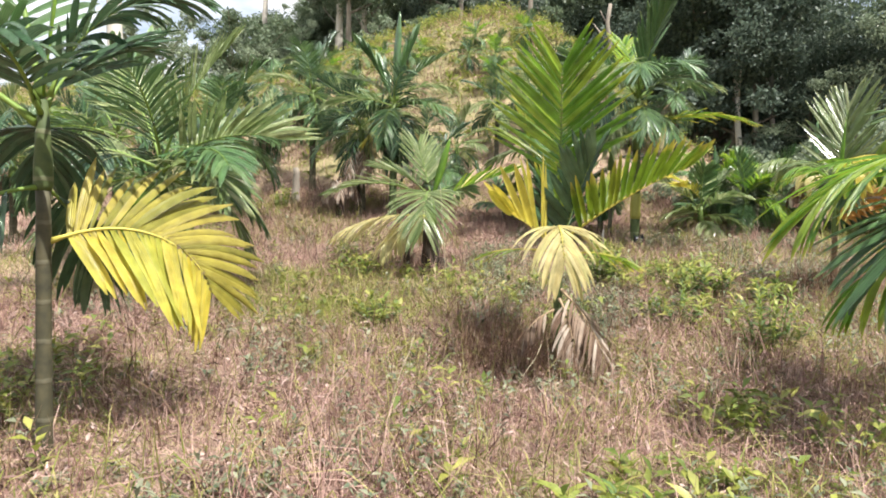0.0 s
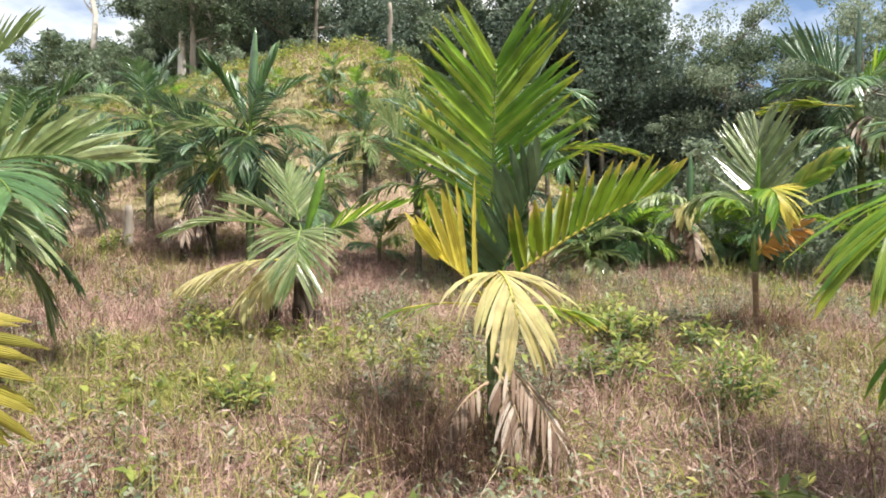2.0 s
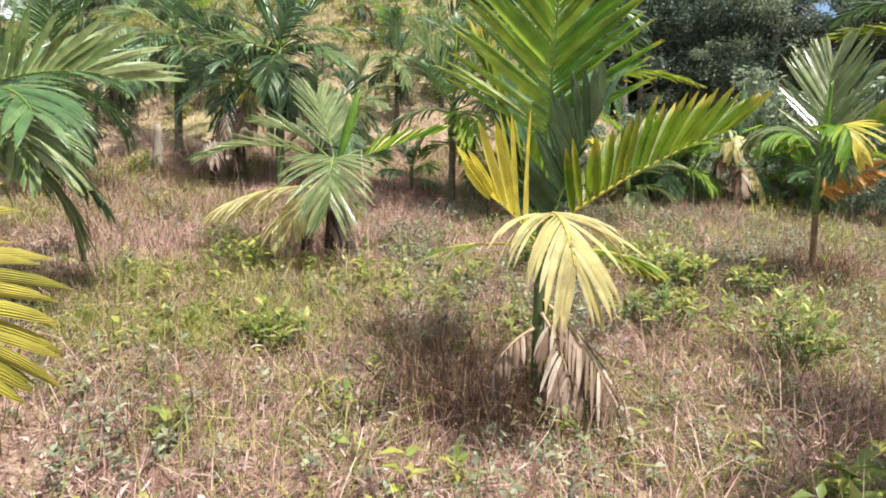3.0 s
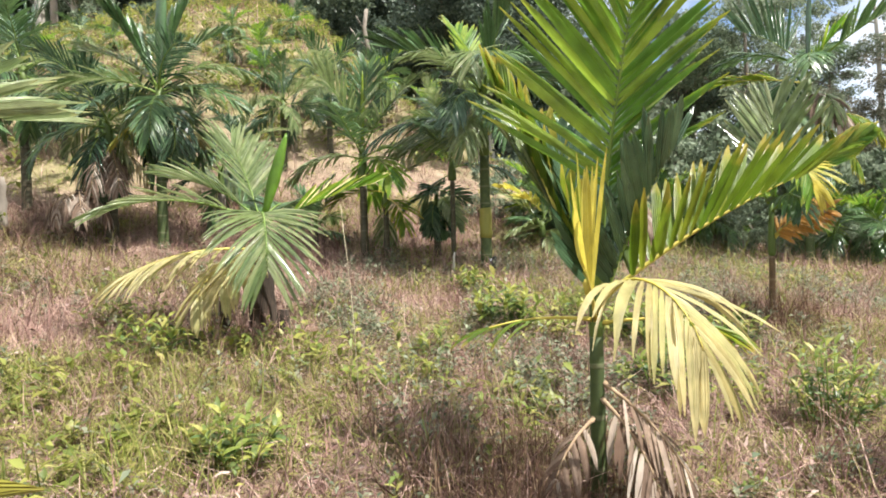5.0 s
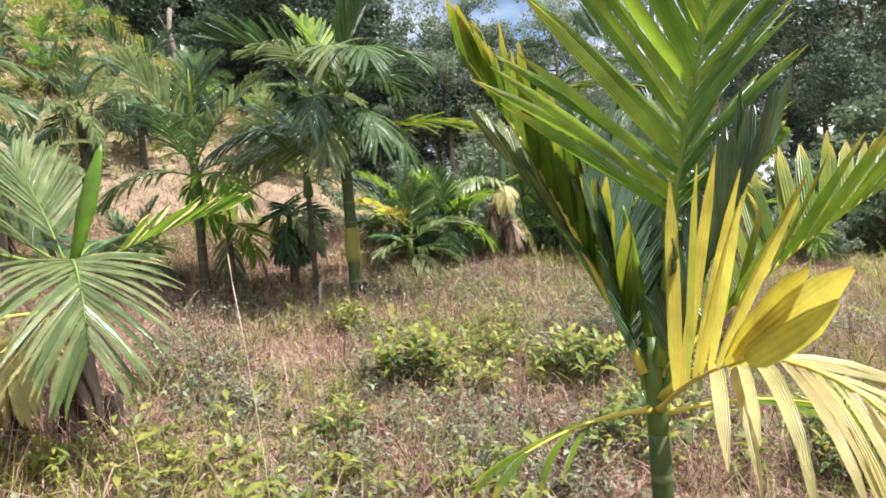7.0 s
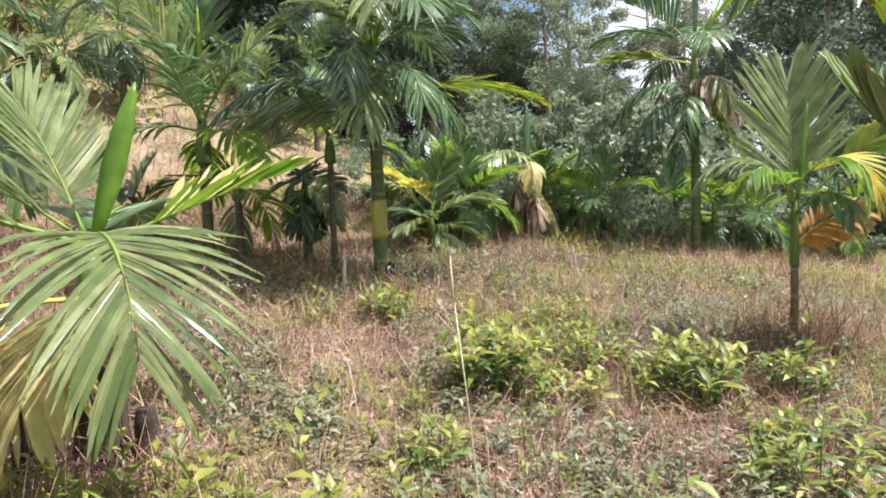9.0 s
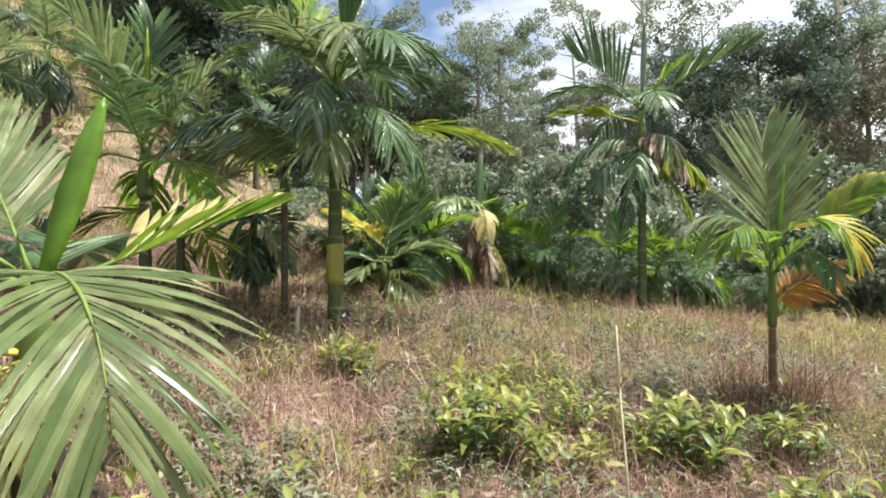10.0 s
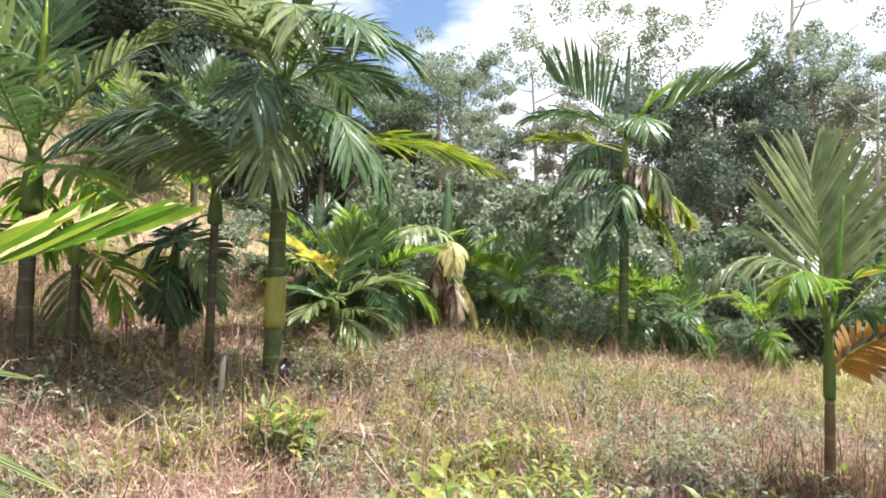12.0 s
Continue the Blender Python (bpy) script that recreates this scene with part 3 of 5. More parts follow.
# the tall palm at the path's end
TALL_PALM = palm(3.38, 11.75, "tall areca palm with dense drooping dark fronds", 8, 1.75, 0.086, 0.07, TRUNK_GREEN, [
    dict(az=-52, elev=80, length=1.75, bend=34, colour="green", leaf=0.8, width=0.06, pairs=30, z=2.78, lift=20, droop=0.02, single=True, spread=(36, 16), gaps=0.0),
    dict(az=100, elev=72, length=1.3, bend=30, colour="lime", leaf=0.6, width=0.06, pairs=21, z=2.78, lift=20, droop=0.06, single=True),
    dict(az=146, elev=44, length=1.7, bend=34, colour="green", leaf=0.75, width=0.06, pairs=30, z=2.73, lift=30, droop=0.04, spread=(58, 22), single=True, gaps=0.0),
    # this crown's pale fronds have reflected light painted into their lighter blade colour
    dict(az=196, elev=44, length=1.4, bend=62, colour="pale", leaf=0.62, width=0.04, pairs=30, z=2.73, lift=5, droop=0.28, single=True),
    dict(az=255, elev=50, length=1.6, bend=104, colour="green", leaf=0.66, width=0.03, pairs=30, z=2.68, lift=0, droop=0.46, single=True),
    dict(az=220, elev=30, length=1.3, bend=105, colour="dark", leaf=0.6, width=0.03, pairs=30, z=2.48, lift=-5, droop=0.56, single=True),
    dict(az=236, elev=58, length=1.45, bend=128, colour="pale", leaf=0.62, width=0.03, pairs=30, z=2.76, lift=0, droop=0.43, single=True),
    dict(az=262, elev=20, length=1.3, bend=95, colour="green", leaf=0.6, width=0.03, pairs=30, z=2.36, lift=-5, droop=0.50, single=True),
    dict(az=-18, elev=40, length=1.15, bend=70, colour="dark", leaf=0.5, width=0.04, pairs=21, z=2.73, lift=8, droop=0.22, single=True),
    dict(az=20, elev=46, length=1.5, bend=75, colour="green", leaf=0.6, width=0.03, pairs=30, z=2.68, lift=8, droop=0.25, single=True),
    dict(az=-42, elev=20, length=1.85, bend=44, colour="olive", leaf=0.62, width=0.034, pairs=32, z=2.08, lift=4, droop=0.19, single=True, gaps=0.0),
    dict(az=172, elev=18, length=1.75, bend=58, colour="dark", leaf=0.65, width=0.035, pairs=29, z=2.18, lift=-5, droop=0.37, single=True, gaps=0.0),
    dict(az=228, elev=10, length=1.2, bend=88, colour="pale", leaf=0.6, width=0.035, pairs=30, z=2.30, lift=-10, droop=0.56, single=True),
    dict(az=290, elev=12, length=1.2, bend=85, colour="green", leaf=0.6, width=0.035, pairs=23, z=2.30, lift=-10, droop=0.56, single=True),
    dict(az=138, elev=26, length=1.5, bend=52, colour="pale", leaf=0.8, width=0.03, pairs=29, z=1.98, lift=-42, droop=0.22, single=True, gaps=0.0),
    dict(az=-58, elev=62, length=1.3, bend=110, colour="green", leaf=0.7, width=0.042, pairs=23, z=2.76, lift=0, droop=0.25, single=True, gaps=0.0),
], shaft=0.98, shaft_r=0.066, spears=[dict(z=2.58, tall=1.5, lean=9, az=-50, wide=0.07, colour="lime")])

# the slim palm with the orange sheath
palm(4.5, 7.58, "slim young palm with pale upright fan and withered orange leaf", 9, 0.68, 0.036, 0.028, TRUNK_BROWN, [
    dict(az=34, elev=84, length=1.08, bend=10, colour="pale", leaf=0.72, width=0.044, pairs=22, z=1.1, lift=10, droop=0.04, petiole=0.2, single=True, spread=(60, 16), gaps=0.0),
    dict(az=124, elev=76, length=0.9, bend=130, colour="pale", leaf=0.36, width=0.03, pairs=17, z=1.2, lift=-12, droop=0.55, petiole=0.2, single=True, gaps=0.0),
    dict(az=165, elev=76, length=0.75, bend=140, colour="lime", leaf=0.34, width=0.03, pairs=15, z=1.18, lift=-15, droop=0.6, petiole=0.2, single=True, gaps=0.0),
    dict(az=-51, elev=50, length=0.98, bend=18, colour="lime", colour2="olive", leaf=0.34, width=0.085, pairs=11, z=1.12, lift=6, droop=0.04, twist=66, petiole=0.48, single=True, spread=(38, 14), gaps=0.0),
    dict(az=-105, elev=74, length=0.85, bend=165, colour="lime", colour2="yellow", leaf=0.42, width=0.038, pairs=18, z=1.24, lift=0, droop=0.4, petiole=0.25, single=True, gaps=0.0),
    dict(az=-58, elev=44, length=0.52, bend=30, colour="orange", leaf=0.27, width=0.034, pairs=15, z=0.84, lift=0, droop=0.3, twist=60, petiole=0.06, single=True, spread=(62, 28), gaps=0.0),
    dict(az=-66, elev=52, length=0.44, bend=50, colour="orange", colour2="dead", leaf=0.26, width=0.03, pairs=12, z=0.86, lift=-10, droop=0.5, twist=40, petiole=0.06, single=True, spread=(56, 26), gaps=0.0),
    dict(az=250, elev=58, length=0.6, bend=130, colour="green", leaf=0.38, width=0.036, pairs=13, z=1.1, lift=-15, droop=0.5, single=True),
], shaft=0.6, shaft_r=0.03, shaft_mat=SHAFT, spears=[dict(z=0.92, tall=1.05, lean=5, az=-70, wide=0.05)])

# the palm beside the start of the path
palm(-2.25, 3.6, "areca palm with dark dense crown and a yellow hanging frond", 10, 1.5, 0.043, 0.037, TRUNK_DARK, [
    # second row of leaflets takes the darker yellow with its shade coloured in
    dict(az=30, elev=24, length=1.05, bend=100, colour="yellow", leaf=0.62, width=0.048, pairs=27, z=1.2, lift=0, droop=0.2, twist=58, petiole=0.08, single=True, spread=(78, 34), colour2="shaded_yellow", gaps=0.0),
    dict(az=-80, elev=48, length=1.0, bend=85, colour="dark", leaf=0.5, width=0.045, pairs=20, z=1.9, lift=10, droop=0.5, single=True),
    dict(az=88, elev=55, length=0.95, bend=45, colour="dark", leaf=0.6, width=0.045, pairs=22, z=1.95, lift=15, droop=0.3, single=True),
    dict(az=120, elev=20, length=1.0, bend=70, colour="dark", leaf=0.55, width=0.045, pairs=20, z=1.8, lift=5, droop=0.6, single=True),
    dict(az=190, elev=40, length=1.6, bend=60, colour="dark", leaf=0.6, width=0.045, pairs=20, z=1.85, lift=10, droop=0.4, single=True),
    dict(az=250, elev=60, length=1.3, bend=60, colour="green", leaf=0.55, width=0.045, pairs=20, z=1.95, lift=10, droop=0.4, single=True),
    dict(az=20, elev=74, length=1.0, bend=70, colour="dark", leaf=0.5, width=0.045, pairs=22, z=2.0, lift=5, droop=0.5, single=True),
    dict(az=150, elev=75, length=1.7, bend=30, colour="green", leaf=0.6, width=0.05, pairs=20, z=2.0, lift=15, droop=0.2, single=True),
    dict(az=240, elev=-10, length=1.0, bend=60, colour="dark", leaf=0.5, width=0.04, pairs=16, z=1.5, lift=-10, droop=0.9, single=True),
    dict(az=95, elev=-20, length=0.8, bend=50, colour="dark", leaf=0.5, width=0.04, pairs=16, z=1.5, lift=-10, droop=0.9, single=True),
], shaft=0.5, shaft_r=0.04, shaft_mat=TRUNK_GREEN, spears=[dict(z=2.0, tall=1.0, lean=6, az=40, wide=0.06)])

# the palm whose fronds reach in from the other side
palm(3.45, 3.72, "areca palm with long glossy fronds reaching over the grass", 11, 1.1, 0.06, 0.05, TRUNK_DARK, [
    dict(az=180, elev=36, length=1.45, bend=84, colour="lime", leaf=0.8, width=0.038, pairs=24, z=1.52, lift=0, droop=0.45, single=True, petiole=0.2, spread=(58, 16)),
    dict(az=198, elev=24, length=1.35, bend=80, colour="green", leaf=0.78, width=0.042, pairs=20, z=1.42, lift=0, droop=0.4, single=True, petiole=0.2, spread=(60, 18)),
    dict(az=170, elev=8, length=1.15, bend=62, colour="lime", leaf=0.6, width=0.055, pairs=15, z=1.30, lift=-5, droop=0.6, single=True),
    dict(az=105, elev=60, length=1.0, bend=55, colour="green", leaf=0.6, width=0.045, pairs=20, z=1.55, lift=10, droop=0.4, single=True),
    dict(az=30, elev=45, length=1.4, bend=55, colour="green", leaf=0.65, width=0.05, pairs=20, z=1.55, lift=10, droop=0.4),
    dict(az=280, elev=45, length=1.4, bend=55, colour="green", leaf=0.65, width=0.05, pairs=20, z=1.55, lift=10, droop=0.4),
    dict(az=70, elev=78, length=1.2, bend=20, colour="lime", leaf=0.65, width=0.05, pairs=18, z=1.55, lift=10, droop=0.1),
], shaft=0.5, shaft_r=0.055)

# the tall palm by the woods
palm(9.25, 10.85, "tall slim areca palm with ragged crown and dry fronds", 12, 2.35, 0.075, 0.068, TRUNK_GREEN, [
    dict(az=118, elev=52, length=1.35, bend=30, colour="dark", leaf=0.95, width=0.055, pairs=16, z=3.50, lift=52, droop=0.03, spread=(74, 40), petiole=0.3, gaps=0.0),
    dict(az=112, elev=40, length=1.6, bend=60, colour="green", leaf=0.6, width=0.055, pairs=18, z=3.45, lift=10, droop=0.35),
    dict(az=-66, elev=38, length=1.85, bend=22, colour="green", leaf=0.6, width=0.055, pairs=20, z=3.45, lift=35, droop=0.06, petiole=0.3),
    dict(az=140, elev=14, length=1.35, bend=20, colour="olive", leaf=0.55, width=0.055, pairs=16, z=3.20, lift=12, droop=0.2, petiole=0.3),
    dict(az=160, elev=-10, length=1.2, bend=50, colour="dark", leaf=0.6, width=0.05, pairs=16, z=2.75, lift=-5, droop=0.8),
    dict(az=220, elev=40, length=1.2, bend=100, colour="green", leaf=0.6, width=0.05, pairs=16, z=3.35, lift=0, droop=0.7),
    dict(az=20, elev=50, length=1.5, bend=60, colour="green", leaf=0.6, width=0.05, pairs=16, z=3.45, lift=10, droop=0.3),
    dict(az=60, elev=30, length=1.4, bend=70, colour="dark", leaf=0.6, width=0.05, pairs=16, z=3.25, lift=5, droop=0.5),
    dict(az=250, elev=30, length=0.9, bend=120, colour="pale", leaf=0.6, width=0.06, pairs=14, z=2.85, lift=-10, droop=1.0),
    dict(az=272, elev=10, length=0.85, bend=90, colour="dead", leaf=0.6, width=0.055, pairs=14, z=2.75, lift=-10, droop=1.1),
    dict(az=290, elev=-35, length=1.3, bend=40, colour="olive", leaf=0.5, width=0.045, pairs=16, z=2.6, lift=-10, droop=0.8),
    dict(az=180, elev=-40, length=1.1, bend=40, colour="dark", leaf=0.5, width=0.045, pairs=14, z=2.5, lift=-10, droop=0.9),
    dict(az=135, elev=22, length=1.3, bend=80, colour="green", leaf=0.6, width=0.06, pairs=16, z=2.8, lift=-12, droop=0.6),
    dict(az=240, elev=35, length=0.8, bend=130, colour="dead", leaf=0.6, width=0.07, pairs=14, z=2.85, lift=-10, droop=0.9),
    dict(az=-45, elev=20, length=1.2, bend=80, colour="olive", leaf=0.6, width=0.055, pairs=16, z=2.55, lift=-20, droop=0.7),
    dict(az=200, elev=15, length=1.1, bend=85, colour="green", leaf=0.6, width=0.055, pairs=16, z=2.6, lift=-15, droop=0.7),
    dict(az=300, elev=68, length=1.0, bend=30, colour="lime", leaf=0.5, width=0.06, pairs=12, z=3.35, lift=10, droop=0.2),
], shaft=1.05, shaft_r=0.08, spears=[dict(z=3.35, tall=1.6, lean=2, az=-60, wide=0.10, colour="dark")])

# neighbours of the tall palm
palm(1.75, 12.8, "leafy areca palm with a dark stem among others", 13, 1.2, 0.064, 0.056, TRUNK_DARK,
     crown(random.Random(84), 1.8, 9, 1.3, ("green", "pale", "pale", "lime"), 0.58, 0.045, -5, 80, 58, 20, 0, False, 40), shaft=0.6, shaft_r=0.07,
     spears=[dict(z=1.8, tall=1.2, lean=6, az=60, wide=0.07)])
palm(2.1, 12.75, "slim areca palm with hanging yellowed fronds", 14, 0.8, 0.05, 0.04, TRUNK_DARK,
     crown(random.Random(85), 1.15, 4, 0.8, ("pale", "cream", "olive"), 0.42, 0.034, -35, 40, 80, 13, 1, False, 10), shaft=0.35, shaft_r=0.055)
palm(3.04, 12.22, "slim bare-stemmed palm with few leaves", 15, 1.35, 0.04, 0.036, TRUNK_DARK,
     crown(random.Random(86), 1.75, 4, 1.0, ("dark", "green"), 0.42, 0.04, -10, 70, 60, 14, 0, False, 70), shaft=0.35, shaft_r=0.055)
palm(2.98, 12.75, "small palm hung with dark drooping fronds", 16, 0.6, 0.06, 0.05, TRUNK_DARK,
     crown(random.Random(87), 1.15, 8, 0.62, ("dark", "green", "dark", "pale"), 0.34, 0.04, -60, 5, 75, 18, 0, False, 250, 0.3), shaft=0.45, shaft_r=0.06)
palm(4.9, 12.6, "small palm with yellow leaf tips in the undergrowth", 17, 0.3, 0.06, 0.05, TRUNK_DARK,
     crown(random.Random(88), 0.62, 9, 0.85, ("pale", "pale", "green"), 0.44, 0.05, -5, 68, 60, 16, 0, False, 250)
     + [dict(az=200, elev=40, length=0.55, bend=40, colour="yellow", leaf=0.35, width=0.06, pairs=7, z=0.75, lift=30, droop=0.2),
        dict(az=150, elev=50, length=0.85, bend=40, colour="yellow", leaf=0.32, width=0.075, pairs=7, z=0.75, lift=20, droop=0.2)], shaft=0.3, shaft_r=0.05)
palm(7.1, 12.7, "ragged young palm with a tall spear and withered skirt", 18, 0.85, 0.085, 0.07, TRUNK_BROWN, [
    dict(az=205, elev=10, length=0.8, bend=90, colour="dead", leaf=0.4, width=0.05, pairs=12, z=1.05, lift=-30, droop=1.0),
    dict(az=230, elev=34, length=0.85, bend=120, colour="cream", leaf=0.45, width=0.06, pairs=12, z=1.20, lift=-15, droop=0.9),
    dict(az=190, elev=40, length=1.15, bend=85, colour="pale", leaf=0.5, width=0.06, pairs=13, z=1.25, lift=0, droop=0.7),
    dict(az=-50, elev=-40, length=0.9, bend=40, colour="cream", leaf=0.4, width=0.06, pairs=10, z=0.95, lift=-20, droop=1.0),
    dict(az=250, elev=-50, length=0.8, bend=30, colour="dead", leaf=0.4, width=0.06, pairs=10, z=1.05, lift=-20, droop=1.0),
    dict(az=20, elev=30, length=0.7, bend=40, colour="lime", leaf=0.3, width=0.05, pairs=8, z=1.35, lift=10, droop=0.3)],
    shaft=0.35, shaft_r=0.06, spears=[dict(z=1.05, tall=1.2, lean=3, az=0, wide=0.15, colour="green")])

# palms further back on the rise
palm(-1.2, 13.7, "tall areca palm with erect broad fronds on the rise", 19, 1.9, 0.08, 0.07, TRUNK_GREEN,
     crown(random.Random(89), 2.5, 13, 1.25, ("dark", "green", "pale", "dark"), 0.56, 0.034, -45, 60, 92, 26, 1, False, 10)
     + [dict(az=165, elev=66, length=1.35, bend=16, colour="green", leaf=0.75, width=0.12, pairs=11, z=2.5, lift=25, droop=0.02, spread=(34, 12), gaps=0.0),
        dict(az=20, elev=78, length=1.4, bend=10, colour="green", leaf=0.7, width=0.12, pairs=10, z=2.5, lift=25, droop=0.02, spread=(30, 10), gaps=0.0),
        dict(az=-20, elev=36, length=1.3, bend=60, colour="pale", leaf=0.55, width=0.035, pairs=24, z=2.5, lift=10, droop=0.6),
        dict(az=0, elev=-5, length=0.85, bend=50, colour="cream", leaf=0.5, width=0.045, pairs=13, z=1.95, lift=-5, droop=0.4),
        dict(az=185, elev=-5, length=0.7, bend=50, colour="yellow", leaf=0.45, width=0.04, pairs=12, z=1.95, lift=-5, droop=0.4)],
     shaft=0.6, shaft_r=0.08, spears=[dict(z=2.4, tall=2.0, lean=3, az=10, wide=0.24, colour="green")])
palm(-1.95, 14.2, "areca palm skirted with dry brown hanging fronds", 20, 1.3, 0.10, 0.09, TRUNK_DARK,
     crown(random.Random(90), 1.95, 13, 1.2, ("dark", "dark", "green"), 0.55, 0.034, -60, 66, 95, 26, 5, False, 80), shaft=0.55, shaft_r=0.085)
palm(-2.35, 13.9, "short dead palm stem wrapped in brown withered fronds", 26, 0.7, 0.09, 0.07, STUMP,
     [dict(az=a, elev=-20, length=0.65, bend=60, colour="dead", leaf=0.3, width=0.03, pairs=12, z=0.85, lift=-15, droop=1.0) for a in (190, 235, 280, 330, 20)], shaft=0.2, shaft_r=0.07, shaft_mat=STUMP)
palm(-4.55, 12.9, "areca palm with glossy drooping fronds", 21, 1.2, 0.07, 0.06, TRUNK_DARK,
     crown(random.Random(91), 2.1, 15, 1.3, ("green", "dark", "pale"), 0.6, 0.036, -55, 72, 88, 26, 0, False, 0, 0.7), shaft=0.8, shaft_r=0.07,
     spears=[dict(z=1.9, tall=1.1, lean=5, az=60, wide=0.1)])
palm(-3.3, 7.4, "areca palm with long pale arching fronds", 22, 1.0, 0.07, 0.06, TRUNK_DARK,
     [dict(az=-8, elev=30, length=1.5, bend=46, colour="pale", leaf=0.75, width=0.05, pairs=22, z=1.55, lift=44, droop=0.1, gaps=0.0),
      dict(az=-36, elev=16, length=1.35, bend=66, colour="pale", leaf=0.7, width=0.045, pairs=22, z=1.45, lift=10, droop=0.35, gaps=0.0),
      dict(az=20, elev=4, length=1.2, bend=60, colour="green", leaf=0.6, width=0.04, pairs=22, z=1.35, lift=0, droop=0.5)] +
     crown(random.Random(92), 1.6, 11, 1.5, ("pale", "green", "pale", "lime"), 0.65, 0.04, -30, 72, 70, 24, 0, False, 0), shaft=0.5, shaft_r=0.07)
palm(-4.9, 9.5, "areca palm with an erect fan of bright green leaves", 23, 1.3, 0.08, 0.07, TRUNK_DARK,
     crown(random.Random(93), 1.95, 11, 1.25, ("green", "dark", "green"), 0.6, 0.036, -30, 60, 85, 24, 0, False, 30)
     + [dict(az=60, elev=74, length=1.4, bend=18, colour="green", leaf=0.8, width=0.11, pairs=13, z=2.0, lift=20, droop=0.02, spread=(44, 16), gaps=0.0)], shaft=0.5, shaft_r=0.08)
palm(1.15, 13.65, "small slim palm seedling on bare ground", 24, 0.3, 0.035, 0.03, TRUNK_DARK,
     crown(random.Random(94), 0.55, 6, 0.6, ("green", "pale"), 0.34, 0.04, 10, 74, 45, 14, 0, False, 0), shaft=0.2, shaft_r=0.035)
palm(-0.3, 14.1, "grey bare palm stem with a few torn fronds", 25, 0.75, 0.06, 0.055, BARK,
     crown(random.Random(95), 1.2, 7, 0.9, ("dark", "green"), 0.45, 0.034, -20, 66, 85, 20, 0, False, 0), shaft=0.45, shaft_r=0.06)


# palms scattered over the slope, in four shapes
def far_kinds():
    kinds = []
    for i, (tall, length, cols) in enumerate(((1.5, 1.25, ("green", "dark", "pale")), (1.0, 1.2, ("green", "pale", "dark")), (0.5, 1.1, ("green", "lime", "green")), (2.0, 1.3, ("dark", "green", "pale")))):
        rng = random.Random(200 + i)
        kinds.append(dict(tall=tall, cols=cols, length=length, rng=rng))
    return kinds


FAR_LABELS = ("areca palm with drooping fronds on the slope", "young areca palm with arching fronds on the slope", "low palm sapling spreading over dry grass", "tall areca palm rising from the slope")
far_spots = []
frng = random.Random(77)
for row in range(6):
    for col in range(16):
        px = -17 + col * 1.9 + (row % 2) * 0.95 + frng.uniform(-0.55, 0.55)
        py = 15.9 + row * 2.1 + frng.uniform(-0.6, 0.6)
        if px > 7.5 - 0.3 * (py - 15) or (0.3 < px < 4.6 and py < 16.6) or frng.random() < (0.14 if px > -5 else 0.42):
            continue
        far_spots.append((px, py, row))
firsts = {}
for px, py, row in far_spots:
    k = frng.choices((0, 1, 2, 3), (4, 4, 2 + row, 2))[0]
    turn, size = frng.uniform(0, 360), frng.uniform(0.68, 0.98) * (1.0 - 0.07 * row)
    if k not in firsts:
        kd = far_kinds()[k]
        firsts[k] = palm(px, py, FAR_LABELS[k], 300 + k, kd["tall"], 0.08, 0.07, TRUNK_DARK,
                         crown(kd["rng"], kd["tall"] + 0.55, 12, kd["length"], kd["cols"], 0.55, 0.04, -45, 78, 80, 20, 1 if k != 2 else 0), shaft=0.5, shaft_r=0.075,
                         spears=[dict(z=kd["tall"] + 0.45, tall=1.2, lean=4, az=30, wide=0.1, colour="green")], group="palms on the slope")
    else:
        copy_thing(firsts[k], pose(px, py, ground_at(px, py), 0, 0, turn) @ Matrix.Diagonal((size, size, size, 1)))
for px, py, k in ((6.2, 13.6, 2), (5.9, 12.9, 2), (6.6, 13.2, 2), (7.9, 13.0, 2), (8.4, 12.2, 2), (10.0, 10.9, 2), (10.6, 10.4, 2), (8.6, 12.9, 2), (9.9, 11.6, 2), (5.6, 13.8, 2), (11.6, 9.4, 2), (-7.2, 10.6, 0), (-7.5, 13.2, 3), (-6.0, 6.5, 1), (-5.6, 14.2, 0), (10.2, 6.2, 0)):
    copy_thing(firsts[k], pose(px, py, ground_at(px, py), 0, 0, frng.uniform(0, 360)) @ Matrix.Diagonal((0.75, 0.75, 0.75, 1)))


# ---- trees of the woods ----
def leaf_cloud(rng, centres, radii, per, size):
    """Many small bent leaves scattered in clumps."""
    c = np.repeat(np.array(centres), per, axis=0)
    r = np.repeat(np.array(radii), per)
    n = len(c)
    d = rng.normal(size=(n, 3))
    d /= np.linalg.norm(d, axis=1)[:, None]
    rad = r * (0.45 + 0.65 * rng.random(n) ** 0.5)
    p = c + d * rad[:, None] * np.array([1.0, 1.0, 0.7])
    u = rng.normal(size=(n, 3)) + d * 0.3
    u[:, 2] -= 0.35
    u /= np.linalg.norm(u, axis=1)[:, None]
    w = np.cross(u, rng.normal(size=(n, 3)))
    w /= np.linalg.norm(w, axis=1)[:, None]
    ln = (size * (0.6 + 0.8 * rng.random(n)))[:, None]
    a, b, c4, d4 = p, p + u * ln * 0.5 + w * ln * 0.27, p + u * ln, p + u * ln * 0.5 - w * ln * 0.27
    verts = np.stack([a, b, c4, d4], 1).reshape(-1, 3)
    faces = np.arange(n * 4).reshape(n, 4)
    return verts, faces


